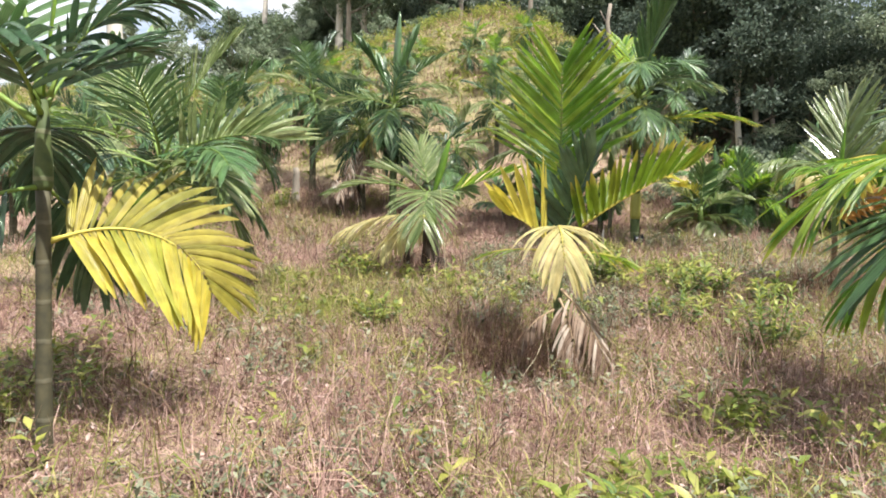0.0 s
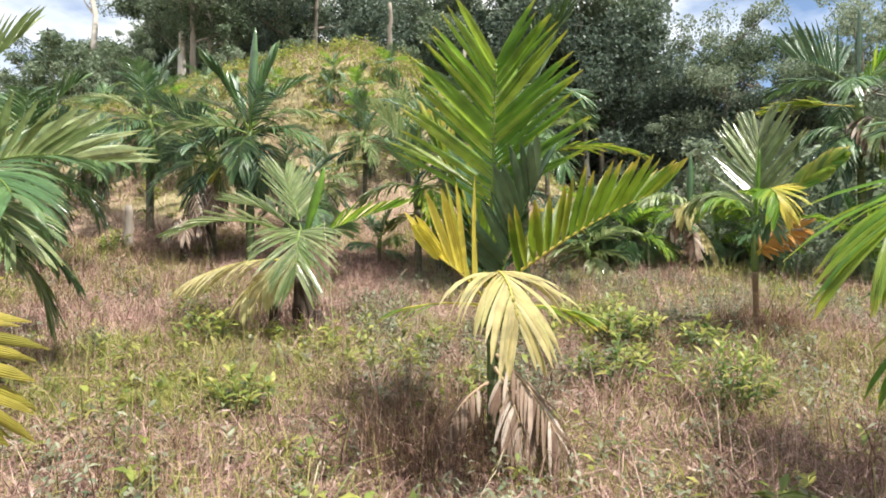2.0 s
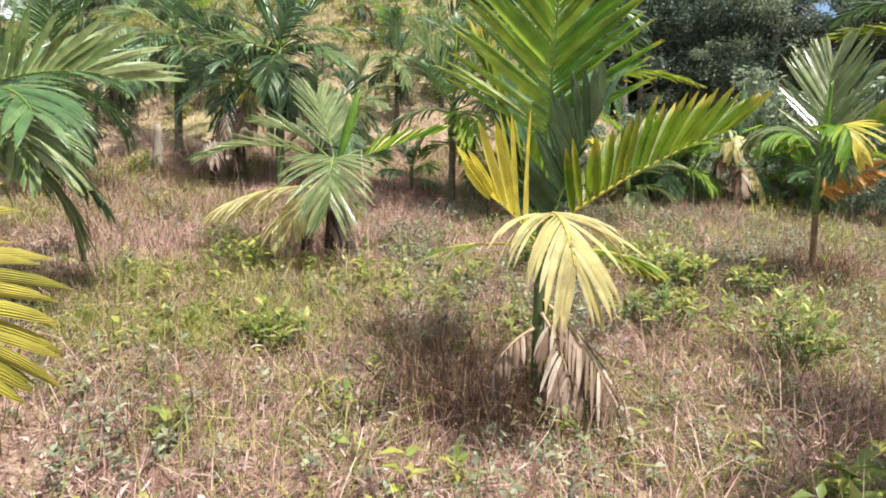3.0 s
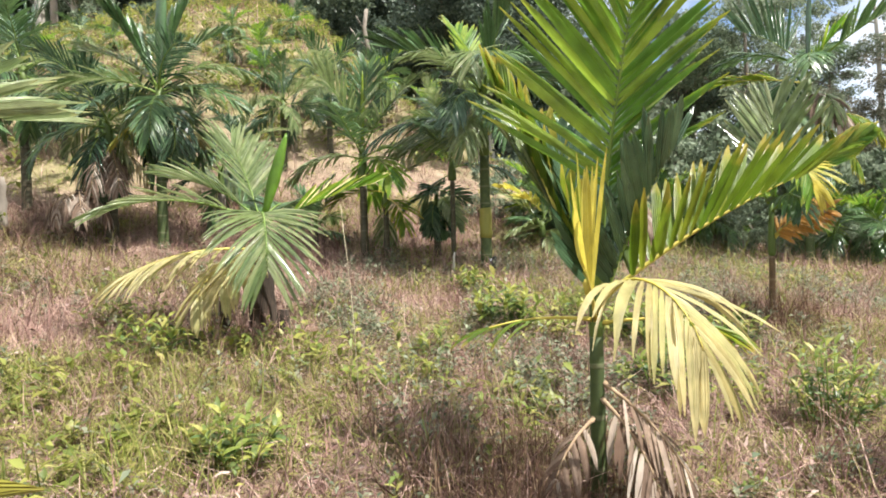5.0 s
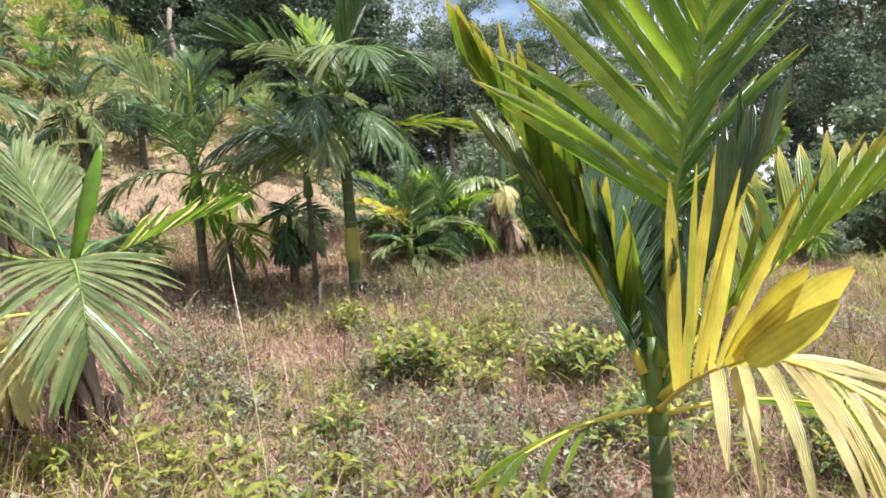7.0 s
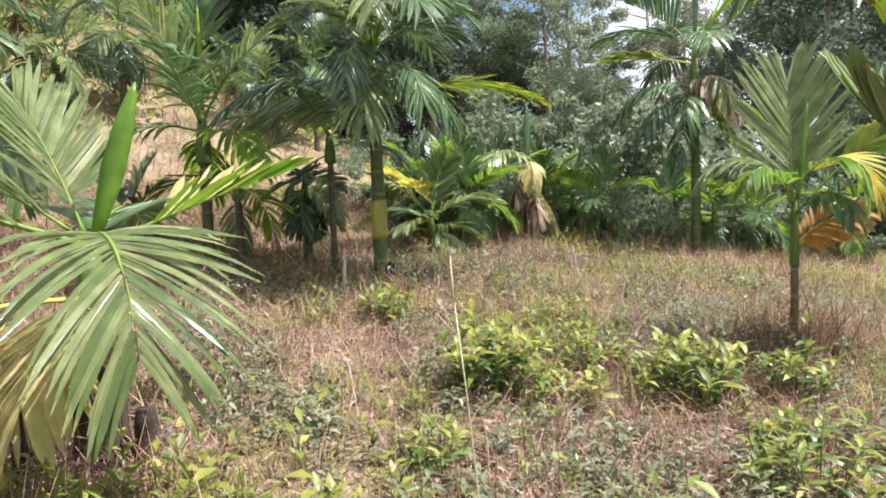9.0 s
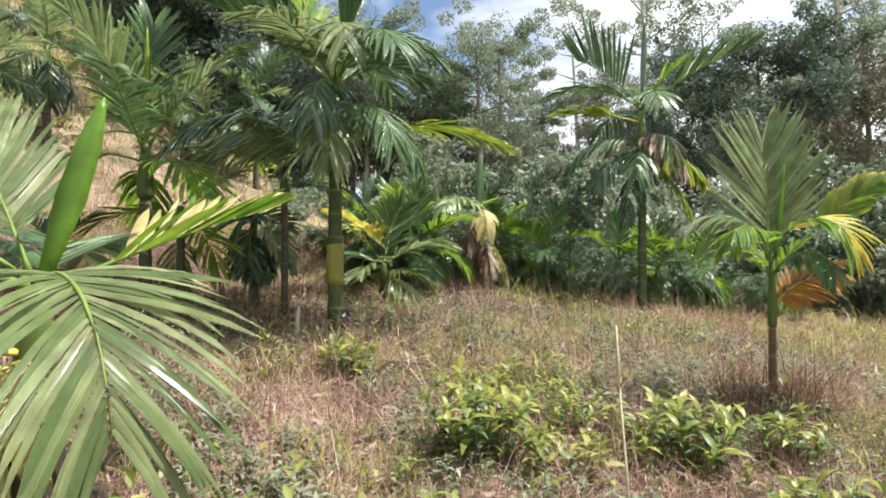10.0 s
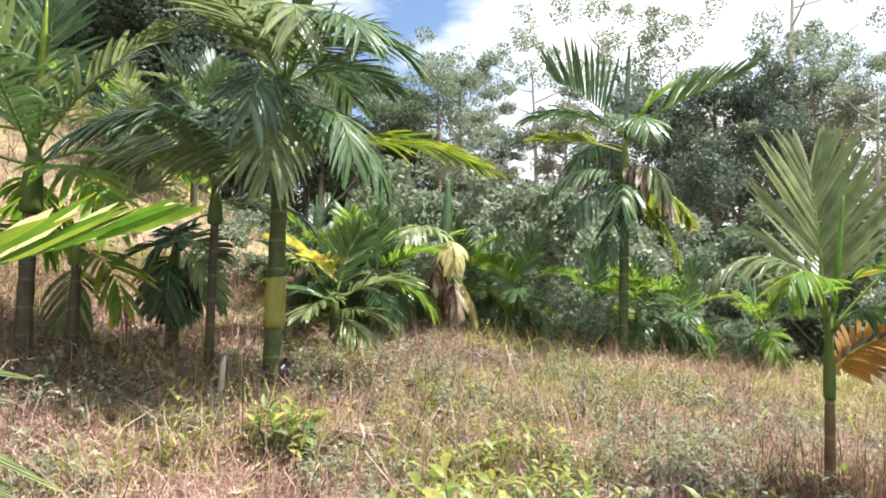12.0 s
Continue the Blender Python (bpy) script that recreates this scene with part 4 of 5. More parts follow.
def tree(x, y, tall, spread_r, crown_low, leaf_mat, bark, label, seed, clumps=46, per=95, leaf=0.34, trunk_r=0.28, name="forest_tree", category="tree", group="trees of the wood", limbs=9, puff=(0.1, 0.22)):
    rng, nrng = random.Random(seed), np.random.default_rng(seed)
    root = tagged(new(name), label, category, group)
    root.matrix_basis = pose(x, y, ground_at(x, y))
    bend = (rng.uniform(-0.5, 0.5), rng.uniform(-0.5, 0.5))
    pts = [(bend[0] * s * s, bend[1] * s * s, -0.4 + (tall * 0.9 + 0.4) * s) for s in np.linspace(0, 1, 10)]
    v, f = tube(pts, [trunk_r * (1.25 if i == 0 else 1 - 0.85 * i / 9.5) for i in range(10)], 9)
    centres, radii = [], []
    lv, lf = list(v), list(f)
    for i in range(limbs):
        s = crown_low + (1 - crown_low) * (i + 0.3) / limbs
        z0 = tall * 0.9 * s
        a = i * 2.4 + rng.uniform(-0.4, 0.4)
        reach = spread_r * (0.55 + 0.5 * math.sin(math.pi * min(1, (i + 1) / (limbs + 1)))) * rng.uniform(0.7, 1.1)
        b0 = Vector((bend[0] * s * s, bend[1] * s * s, z0))
        tip = b0 + Vector((math.cos(a) * reach, math.sin(a) * reach, reach * rng.uniform(0.25, 0.8)))
        mid = b0.lerp(tip, 0.5) + Vector((0, 0, -0.08 * reach))
        tv, tf = tube([b0, mid, tip], [trunk_r * 0.4 * (1 - s * 0.5), trunk_r * 0.24 * (1 - s * 0.5), 0.02], 5, False)
        o = len(lv)
        lv += tv
        lf += [tuple(q + o for q in ff) for ff in tf]
        for k in range(max(1, clumps // limbs)):
            at = b0.lerp(tip, rng.uniform(0.45, 1.1))
            centres.append(at + Vector((rng.gauss(0, 0.16), rng.gauss(0, 0.16), rng.gauss(0.05, 0.14))) * spread_r)
            radii.append(spread_r * rng.uniform(*puff))
    piece("trunk", mesh_from("trunk", lv, lf), bark, root)
    for k in range(5):
        centres.append(Vector((bend[0] + rng.gauss(0, 0.3), bend[1] + rng.gauss(0, 0.3), tall * rng.uniform(0.86, 1.0))))
        radii.append(spread_r * rng.uniform(0.15, 0.28))
    cv, cf = leaf_cloud(nrng, [tuple(c) for c in centres], radii, per, leaf)
    piece("crown", fast_mesh("crown", cv, cf, leaf_mat), None, root)
    return root


TREE_LABELS = ("tall dark green forest tree at the wood's edge", "dense rounded forest tree with dark foliage", "light green forest tree with an open crown", "forest tree with rusty brown-green foliage", "tall pale-trunked forest tree with sparse crown")
tree_kinds = [
    tree(-7.0, 44.0, 15.0, 4.0, 0.44, HAZED_CROWN[0], BARK, TREE_LABELS[0], 401, 110, 300, 0.18, puff=(0.13, 0.27)),
    tree(6.0, 52.0, 13.0, 4.4, 0.22, HAZED_CROWN[1], BARK, TREE_LABELS[1], 402, 116, 300, 0.18, puff=(0.13, 0.27)),
    tree(-2.0, 51.0, 14.0, 3.8, 0.34, HAZED_CROWN[2], BARK, TREE_LABELS[2], 403, 64, 200, 0.16, puff=(0.10, 0.24)),
    tree(27.0, 38.0, 12.0, 3.6, 0.26, HAZED_CROWN[3], BARK, TREE_LABELS[3], 404, 64, 200, 0.16, puff=(0.10, 0.24)),
    tree(21.0, 42.0, 18.0, 3.2, 0.55, HAZED_CROWN[2], BARK_PALE, TREE_LABELS[4], 405, 42, 190, 0.16, 0.26),
]
trng = random.Random(55)
# the wood as an arc of trees: bearing, clockwise from +y, distance, which kind, size
WOOD = []
for az in np.arange(-42, 128, 2.6):
    for ring in range(5 if -17 < az < 33 else 2):
        b = az + trng.uniform(-1.2, 1.2)
        if b < -18:
            d, s = 66 + ring * 9, 0.58
        elif b < -12.5:
            d, s = 60 + ring * 7, 0.85
        elif b < 16:
            d, s = 50 + ring * 5, 1.3
        elif b < 27:
            d, s = 45 + ring * 5, 1.4
        elif b < 34:
            d, s = 46 + ring * 7, 0.92
        elif b < 60:
            d, s = 46 + ring * 8, 1.0 + 0.25 * float(smooth_step(52, 60, b))
        else:
            d, s = 44 + ring * 9, 1.02 + 0.008 * min(30, b - 60)
        if 16.3 < b < 18.3 or trng.random() < 0.12:
            continue
        WOOD.append((b, d + trng.uniform(-2.5, 2.5), s * trng.uniform(0.8, 1.15)))
for b, d, s in WOOD:
    k = trng.choices(range(5), (0.2, 0.3, 4, 4, 4) if b > 52 else (1.0, 1.2, 4, 2.2, 2) if b > 30 else (3, 3, 3, 1.0, 4) if b < 16 else (2, 2, 4, 1.5, 4))[0]
    px, py = d * math.sin(radians(b)), d * math.cos(radians(b))
    copy_thing(tree_kinds[k], pose(px, py, ground_at(px, py) - 0.2, 0, 0, trng.uniform(0, 360)) @ Matrix.Diagonal((s, s, s * trng.uniform(0.9, 1.12), 1)))

# undergrowth along the wood's edge
shrub_kinds = [
    tree(14.0, 17.0, 2.2, 1.5, 0.1, HAZED_CROWN[2], BARK, "leafy green shrub in the undergrowth", 501, 26, 110, 0.13, 0.04, "shrub", "shrub", "shrubs at the wood's edge", 7),
    tree(17.0, 15.0, 3.0, 1.8, 0.1, HAZED_CROWN[0], BARK, "tall dark green shrub at the wood's edge", 502, 26, 110, 0.16, 0.05, "shrub", "shrub", "shrubs at the wood's edge", 7),
    tree(20.0, 12.0, 1.6, 1.4, 0.1, HAZED_CROWN[2], BARK, "low spreading green shrub at the wood's edge", 503, 22, 100, 0.12, 0.03, "shrub", "shrub", "shrubs at the wood's edge", 6),
]
for i in range(120):
    b = trng.uniform(30, 118)
    d = trng.uniform(0, 1)
    d = 14.5 + 15 * d + (4 if b < 42 else 0)
    px, py = -0.5 + d * math.sin(radians(b)), 6.5 + d * math.cos(radians(b))
    if ground_at(px, py) > 2.2:
        continue
    s = trng.uniform(0.7, 1.25) * (0.7 + d / 40)
    copy_thing(shrub_kinds[trng.choice((0, 0, 0, 1, 2, 2))], pose(px, py, ground_at(px, py) - 0.1, 0, 0, trng.uniform(0, 360)) @ Matrix.Diagonal((s, s, s, 1)))
crng = random.Random(77)
for i in range(34):
    u = crng.random()
    px, py = 4.6 + 8.4 * u, 14.0 - 4.2 * u + crng.uniform(-0.3, 2.4)
    s = crng.uniform(0.26, 0.5)
    copy_thing(shrub_kinds[crng.choice((0, 2, 2))], pose(px, py, ground_at(px, py) - 0.05, 0, 0, crng.uniform(0, 360)) @ Matrix.Diagonal((s, s, s, 1)))
for i in range(46):
    b = trng.uniform(-26, 30)
    d = trng.uniform(40, 52)
    px, py = d * math.sin(radians(b)), d * math.cos(radians(b))
    s = trng.uniform(0.9, 1.7)
    copy_thing(shrub_kinds[trng.choice((0, 1, 1))], pose(px, py, ground_at(px, py) - 0.1, 0, 0, trng.uniform(0, 360)) @ Matrix.Diagonal((s, s, s, 1)))


# ---- ground cover ----
def blades(rng, roots, tall, wide, lean, curl):
    """Grass blades as arrays: bent tapering strips of two segments."""
    n = len(roots)
    yaw = rng.random(n) * 2 * np.pi
    face = yaw + np.pi / 2 + rng.normal(0, 0.5, n)
    d = np.stack([np.cos(yaw), np.sin(yaw)], -1)
    w = np.stack([np.cos(face), np.sin(face), rng.normal(0, 0.3, n)], -1)
    rows = []
    for s, ww in ((0.0, 1.0), (0.5, 0.8), (1.0, 0.08)):
        ang = lean + curl * s
        out = tall * s * np.sin(ang)
        up = tall * s * np.cos(ang)
        c = roots + np.concatenate([d * out[:, None], up[:, None]], -1)
        hw = (wide * ww * 0.5)[:, None]
        rows += [c - w * hw, c + w * hw]
    verts = np.stack(rows, 1).reshape(-1, 3)
    base = np.arange(n)[:, None] * 6
    faces = np.concatenate([base + np.array([[0, 1, 3, 2]]), base + np.array([[2, 3, 5, 4]])], 0)
    return verts, faces


def patch_noise(x, y, scale, seed):
    return np.array([noise.noise((a * scale, b * scale, seed)) for a, b in zip(x, y)])


def scatter(rng, n, x0, x1, y0, y1):
    x, y = rng.uniform(x0, x1, n), rng.uniform(y0, y1, n)
    return x, y


def grass_field(name, label, material, seed, regions, want, tall, wide, lean, curl, tuft=10, tuft_r=0.09):
    rng = np.random.default_rng(seed)
    xs, ys, ks = [], [], []
    for n, x0, x1, y0, y1, k in regions:
        cx, cy = scatter(rng, n // tuft, x0, x1, y0, y1)
        keep = rng.random(len(cx)) < want(cx, cy)
        cx, cy = cx[keep], cy[keep]
        cx, cy = np.repeat(cx, tuft), np.repeat(cy, tuft)
        xs.append(cx + rng.normal(0, tuft_r * k, len(cx)))
        ys.append(cy + rng.normal(0, tuft_r * k, len(cx)))
        ks.append(np.full(len(cx), float(k)))
    x, y, k = np.concatenate(xs), np.concatenate(ys), np.concatenate(ks)
    n = len(x)
    z = height(x, y) - 0.015
    t = rng.uniform(tall[0], tall[1], n) * np.where(rng.random(n) < 0.08, 1.6, 1.0) * (0.75 + 0.25 * k)
    w = rng.uniform(wide[0], wide[1], n) * k
    v, f = blades(rng, np.stack([x, y, z], -1), t, w, np.abs(rng.normal(lean[0], lean[1], n)), rng.normal(curl[0], curl[1], n))
    ob = piece(name, fast_mesh(name, v, f, material), None)
    return tagged(ob, label, "grass", kind="stuff")


def dry_want(x, y):
    g = patch_noise(x, y, 0.55, 4.0)
    return np.clip(0.75 - 0.8 * g, 0.15, 1)


def green_want(x, y):
    g = patch_noise(x, y, 0.55, 4.0)
    return np.clip(0.34 + 1.4 * g + 0.5 * smooth_step(20, 28, y), 0.04, 1)


REGIONS = [(1.0, -5, 9, 0.8, 9, 1.0), (0.16, -12, -5, 0.8, 16, 1.6), (0.6, -5, 13, 9, 16, 1.5), (0.12, 9, 18, 2, 9, 2.0), (0.10, 13, 20, 9, 16, 2.2), (0.16, -20, 14, 16, 24, 3.2), (0.16, -28, 22, 24, 44, 6.0)]
grass_field("dry_grass", "dry straw-coloured grass covering the field", STRAW, 11, [(int(230000 * f), a, b, c, d, k) for f, a, b, c, d, k in REGIONS], dry_want, (0.07, 0.30), (0.0025, 0.006), (0.75, 0.5), (0.8, 0.8), 12, 0.06)
grass_field("tall_straw", "tall bent straw clumps in the field", STRAW, 17, [(42000, -5, 9, 1.0, 9, 1.0), (26000, -7, 12, 9, 16, 1.4)], lambda x, y: np.clip(patch_noise(x, y, 1.1, 2.0) * 2.4 + 0.3, 0, 1), (0.25, 0.6), (0.003, 0.007), (0.35, 0.3), (1.1, 0.6), 16, 0.08)
grass_field("fallen_straw", "matted fallen straw lying on the soil", STRAW, 12, [(int(110000 * f), a, b, c, d, k) for f, a, b, c, d, k in REGIONS[:4]], lambda x, y: np.ones_like(x), (0.12, 0.4), (0.003, 0.008), (1.35, 0.15), (0.15, 0.15), 5, 0.15)
grass_field("green_grass", "sparse yellow-green grass among the straw", GREEN_GRASS, 13, [(int(80000 * f), a, b, c, d, k) for f, a, b, c, d, k in REGIONS], green_want, (0.10, 0.36), (0.003, 0.008), (0.45, 0.35), (0.9, 0.5))

grass_field("long_grass", "long arching yellow-green grass tufts in the straw", GREEN_GRASS, 18, [(62000, -5, 9, 1.0, 9, 1.0), (34000, -7, 12, 9, 16, 1.3)], lambda x, y: np.clip(patch_noise(x, y, 0.8, 6.0) * 2.4 + 0.12, 0, 1), (0.18, 0.46), (0.004, 0.010), (0.4, 0.3), (1.2, 0.5), 14, 0.06)
grass_field("pale_straw", "pale sunlit straw lying over the open ground", PALE_STRAW, 19, [(80000, -7, 4, 7.5, 17.5, 1.5), (20000, -5, 9, 1.0, 7.5, 1.0), (16000, 4, 10, 7.5, 13, 1.3)], lambda x, y: np.clip(patch_noise(x, y, 0.7, 3.0) * 1.2 + 0.6, 0, 1), (0.08, 0.26), (0.003, 0.006), (1.0, 0.4), (0.5, 0.5), 12, 0.09)
grass_field("tuft_grass", "dense long yellow-green grass beside the short palm", GREEN_GRASS, 20, [(11000, -2.8, 0.0, 6.4, 8.7, 1.0), (2500, 3.2, 5.5, 5.2, 7.2, 1.0)], lambda x, y: np.clip(patch_noise(x, y, 1.3, 8.0) * 1.6 + 0.6, 0, 1), (0.18, 0.42), (0.005, 0.011), (0.35, 0.3), (1.3, 0.5), 14, 0.07)
# dead weeds, thickest at the yellowing palm's foot, where their dark colour deepens its shadow
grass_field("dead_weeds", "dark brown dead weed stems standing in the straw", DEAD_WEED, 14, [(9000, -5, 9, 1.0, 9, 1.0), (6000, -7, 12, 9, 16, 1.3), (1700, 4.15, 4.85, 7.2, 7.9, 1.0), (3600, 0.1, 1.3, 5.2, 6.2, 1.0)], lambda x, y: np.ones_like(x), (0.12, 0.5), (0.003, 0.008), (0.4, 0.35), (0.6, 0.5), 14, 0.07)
grass_field("hill_grass", "dry olive grass tufts on the hill", HILL_GRASS, 15, [(26000, -26, 14, 19, 44, 5.0)], lambda x, y: np.ones_like(x), (0.10, 0.26), (0.004, 0.008), (0.5, 0.4), (0.9, 0.5))
grass_field("crest_grass", "pale bent grass tufts along the crest", GREEN_GRASS, 16, [(12000, 6.5, 14, 4.5, 12.5, 1.6)], lambda x, y: np.clip(patch_noise(x, y, 0.8, 9.0) * 2.2 + 0.3, 0, 1), (0.25, 0.5), (0.008, 0.014), (0.3, 0.25), (1.2, 0.4), 9, 0.06)


def herb_arrays(rng, x, y, tall, leaf, k=9):
    """Leafy weeds: whorls of lance-shaped leaves up a short stem, two faces a leaf."""
    n = len(x)
    z = height(x, y)
    roots = np.repeat(np.stack([x, y, z], -1), k, axis=0)
    tl, lf = np.repeat(tall, k), np.repeat(leaf, k)
    m = n * k
    s = np.tile((np.arange(k) + 0.6) / k, n)
    a = np.tile(np.arange(k) * 2.4, n) + np.repeat(rng.random(n) * 6.28, k)
    tilt = rng.normal(0.35, 0.35, m)
    off = np.repeat(rng.normal(0, 0.25, (n, 2)), k, axis=0) * (tl * s)[:, None]
    base = roots + np.concatenate([off, (tl * s)[:, None]], -1)
    d = np.stack([np.cos(a) * np.cos(tilt), np.sin(a) * np.cos(tilt), np.sin(tilt)], -1)
    w = np.stack([-np.sin(a), np.cos(a), rng.normal(0, 0.25, m)], -1)
    up = np.cross(d, w)
    ln = (lf * rng.uniform(0.6, 1.15, m))[:, None]
    p0 = base
    p1 = base + d * ln * 0.45 + w * ln * 0.17 + up * ln * 0.06
    p2 = base + d * ln - np.array([[0, 0, 0.18]]) * ln
    p3 = base + d * ln * 0.45 - w * ln * 0.17 + up * ln * 0.06
    pm = base + d * ln * 0.5
    verts = np.stack([p0, p1, p2, p3, pm], 1).reshape(-1, 3)
    b = np.arange(m)[:, None] * 5
    faces = np.concatenate([b + np.array([[0, 4, 2, 1]]), b + np.array([[0, 3, 2, 4]])], 0)
    return verts, faces


def weeds():
    rng = np.random.default_rng(21)
    xs, ys = [], []
    for n, x0, x1, y0, y1 in ((9000, -5, 9, 1.2, 10), (8000, -8, 13, 10, 17), (15000, -24, 14, 17, 42)):
        x, y = scatter(rng, n, x0, x1, y0, y1)
        keep = rng.random(n) < green_want(x, y) * np.where(y < 17, 0.17, 0.5)
        xs.append(x[keep])
        ys.append(y[keep])
    x, y = np.concatenate(xs), np.concatenate(ys)
    far = np.where(y > 17, 2.2, 1.0)
    v, f = herb_arrays(rng, x, y, rng.uniform(0.06, 0.32, len(x)) * far, rng.uniform(0.05, 0.15, len(x)) * far)
    tagged(piece("weeds", fast_mesh("weeds", v, f, HERB), None), "low green leafy weeds among the grass", "weeds", kind="stuff")


def dull_weeds():
    rng = np.random.default_rng(23)
    xs, ys = [], []
    for n, x0, x1, y0, y1 in ((4600, 0.3, 8, 6.6, 12.5), (2200, -4, 8, 2.5, 7), (1800, -7, 3, 7, 14)):
        x, y = scatter(rng, n, x0, x1, y0, y1)
        keep = rng.random(n) < np.clip(patch_noise(x, y, 0.9, 7.0) * 1.8 + 0.4, 0, 1)
        xs.append(x[keep])
        ys.append(y[keep])
    x, y = np.concatenate(xs), np.concatenate(ys)
    v, f = herb_arrays(rng, x, y, rng.uniform(0.06, 0.26, len(x)), rng.uniform(0.04, 0.10, len(x)), 12)
    tagged(piece("grey_weeds", fast_mesh("grey_weeds", v, f, DULL_HERB), None), "dull grey-green low weeds among dead grass", "weeds", kind="stuff")


weeds()
dull_weeds()


def leaf_mesh(material):
    """One lance-shaped leaf, a metre long, folded along its midrib and drooping at the tip."""
    v, f = [], []
    for s, w in ((0.0, 0.03), (0.18, 0.20), (0.42, 0.30), (0.68, 0.22), (0.88, 0.09), (1.0, 0.005)):
        z = 0.10 * math.sin(s * 2.6) - 0.28 * s * s
        v += [(s, -w * 0.5, z + w * 0.12), (s, 0, z), (s, w * 0.5, z + w * 0.12)]
    for k in range(5):
        a = k * 3
        f += [(a, a + 1, a + 4, a + 3), (a + 1, a + 2, a + 5, a + 4)]
    me = mesh_from("leaf", v, f)
    me.materials.append(material)
    return me


LEAF, DARK_LEAF = leaf_mesh(HERB), leaf_mesh(DARK_HERB)


def bush(x, y, r, tall, seed, label, leaf=0.15, shoots=12, leaves=10):
    """A leafy bush: bent shoots, each with single leaves up its length."""
    rng = random.Random(seed)
    root = tagged(new("bush"), label, "bush", "broadleaf bushes")
    root.matrix_basis = pose(x, y, ground_at(x, y))
    for i in range(shoots):
        a, d = i * 2.4 + rng.uniform(-0.3, 0.3), r * math.sqrt((i + 0.4) / shoots)
        bx, by = d * math.cos(a) * 0.55, d * math.sin(a) * 0.55
        z0 = ground_at(x + bx, y + by) - ground_at(x, y)
        h = tall * (1 - 0.45 * (d / r) ** 2) * rng.uniform(0.75, 1.12)
        tip = Vector((d * math.cos(a) * 0.6, d * math.sin(a) * 0.6, h))
        pts = [Vector((bx, by, z0 - 0.03)), Vector((bx, by, z0)) + tip * 0.5 + Vector((0, 0, 0.06 * h)), Vector((bx, by, z0)) + tip]
        v, f = tube(pts, [0.007, 0.005, 0.002], 5)
        stalk = piece("shoot", mesh_from("shoot", v, f), STEM["green"], root)
        for k in range(leaves):
            s = 0.25 + 0.75 * (k + 0.5) / leaves
            at = pts[0].lerp(pts[1], s * 2) if s < 0.5 else pts[1].lerp(pts[2], s * 2 - 1)
            size = leaf * rng.uniform(0.6, 1.15) * (1.1 - 0.35 * s)
            # darker leaves mostly towards the foot of the shoot
            piece("leaf", LEAF if s > 0.3 + 0.5 * rng.random() else DARK_LEAF, None, stalk, "", Matrix.Translation(at) @ pose(0, 0, 0, rng.uniform(-25, 25), -6 - 38 * s + rng.uniform(-18, 24), k * 137 + rng.uniform(-25, 25)) @ Matrix.Scale(size, 4))
    return root


bush(2.05, 8.66, 0.34, 0.55, 31, "yellow-green broadleaf bush in dry grass", 0.195, 18, 13)
bush(3.0, 7.66, 0.34, 0.44, 32, "bright yellow-green bush in the dry grass", 0.19, 15, 12)
bush(3.6, 7.2, 0.26, 0.36, 40, "low yellow-green bush by the slim palm", 0.17, 10, 11)
bush(-0.72, 6.55, 0.26, 0.34, 42, "fresh green leafy plant among long grass", 0.15, 12, 12)
bush(-1.15, 8.75, 0.4, 0.34, 43, "dark green leafy bush beside the short palm", 0.16, 16, 12)
bush(2.5, 10.45, 0.28, 0.38, 33, "small pale-leaved shrub by the tall palm", 0.184, 12, 11)
bush(2.85, 5.75, 0.28, 0.6, 34, "leafy green bush standing in straw", 0.120, 19, 15)
bush(1.05, 8.05, 0.22, 0.28, 35, "low spreading green bush in dry grass", 0.138, 9, 10)
bush(2.35, 6.7, 0.36, 0.4, 36, "low spreading yellow-green bush", 0.15, 11, 11)
bush(0.8, 2.75, 0.35, 0.24, 37, "low broad-leaved green plant near the path", 0.184, 16, 11)
bush(2.9, 8.7, 0.4, 0.3, 38, "low green bush in dry grass", 0.138, 16, 12)
bush(-3.75, 14.6, 0.3, 0.5, 39, "dark green bush beside the pale stump", 0.147, 16, 12)


def leafy_weeds():
    rng = np.random.default_rng(71)
    xs, ys, ts, ls = [], [], [], []
    for bx, by, br, bt in ((-0.37, 8.45, 0.34, 0.24), (-0.12, 8.0, 0.3, 0.2), (-0.85, 8.6, 0.4, 0.24), (-1.45, 9.8, 0.4, 0.28), (1.15, 3.2, 0.3, 0.2), (-2.8, 4.4, 0.5, 0.32), (2.1, 3.8, 0.5, 0.26), (2.97, 8.2, 0.5, 0.24), (2.3, 8.3, 0.4, 0.24), (3.4, 9.3, 0.4, 0.26), (1.2, 6.9, 0.35, 0.18), (-1.7, 7.9, 0.45, 0.2), (2.6, 6.6, 0.6, 0.22), (-1.2, 6.9, 0.4, 0.16), (0.4, 7.6, 0.4, 0.16)):
        n = int(46 * br)
        a, d = rng.random(n) * 6.28, br * np.sqrt(rng.random(n))
        xs.append(bx + d * np.cos(a))
        ys.append(by + d * np.sin(a))
        ts.append(bt * rng.uniform(0.6, 1.2, n))
        ls.append(rng.uniform(0.08, 0.17, n))
    v, f = herb_arrays(rng, np.concatenate(xs), np.concatenate(ys), np.concatenate(ts), np.concatenate(ls), 12)
    tagged(piece("leafy_weeds", fast_mesh("leafy_weeds", v, f, HERB), None), "clumps of yellow-green leafy weeds in the straw", "weeds", kind="stuff")


leafy_weeds()


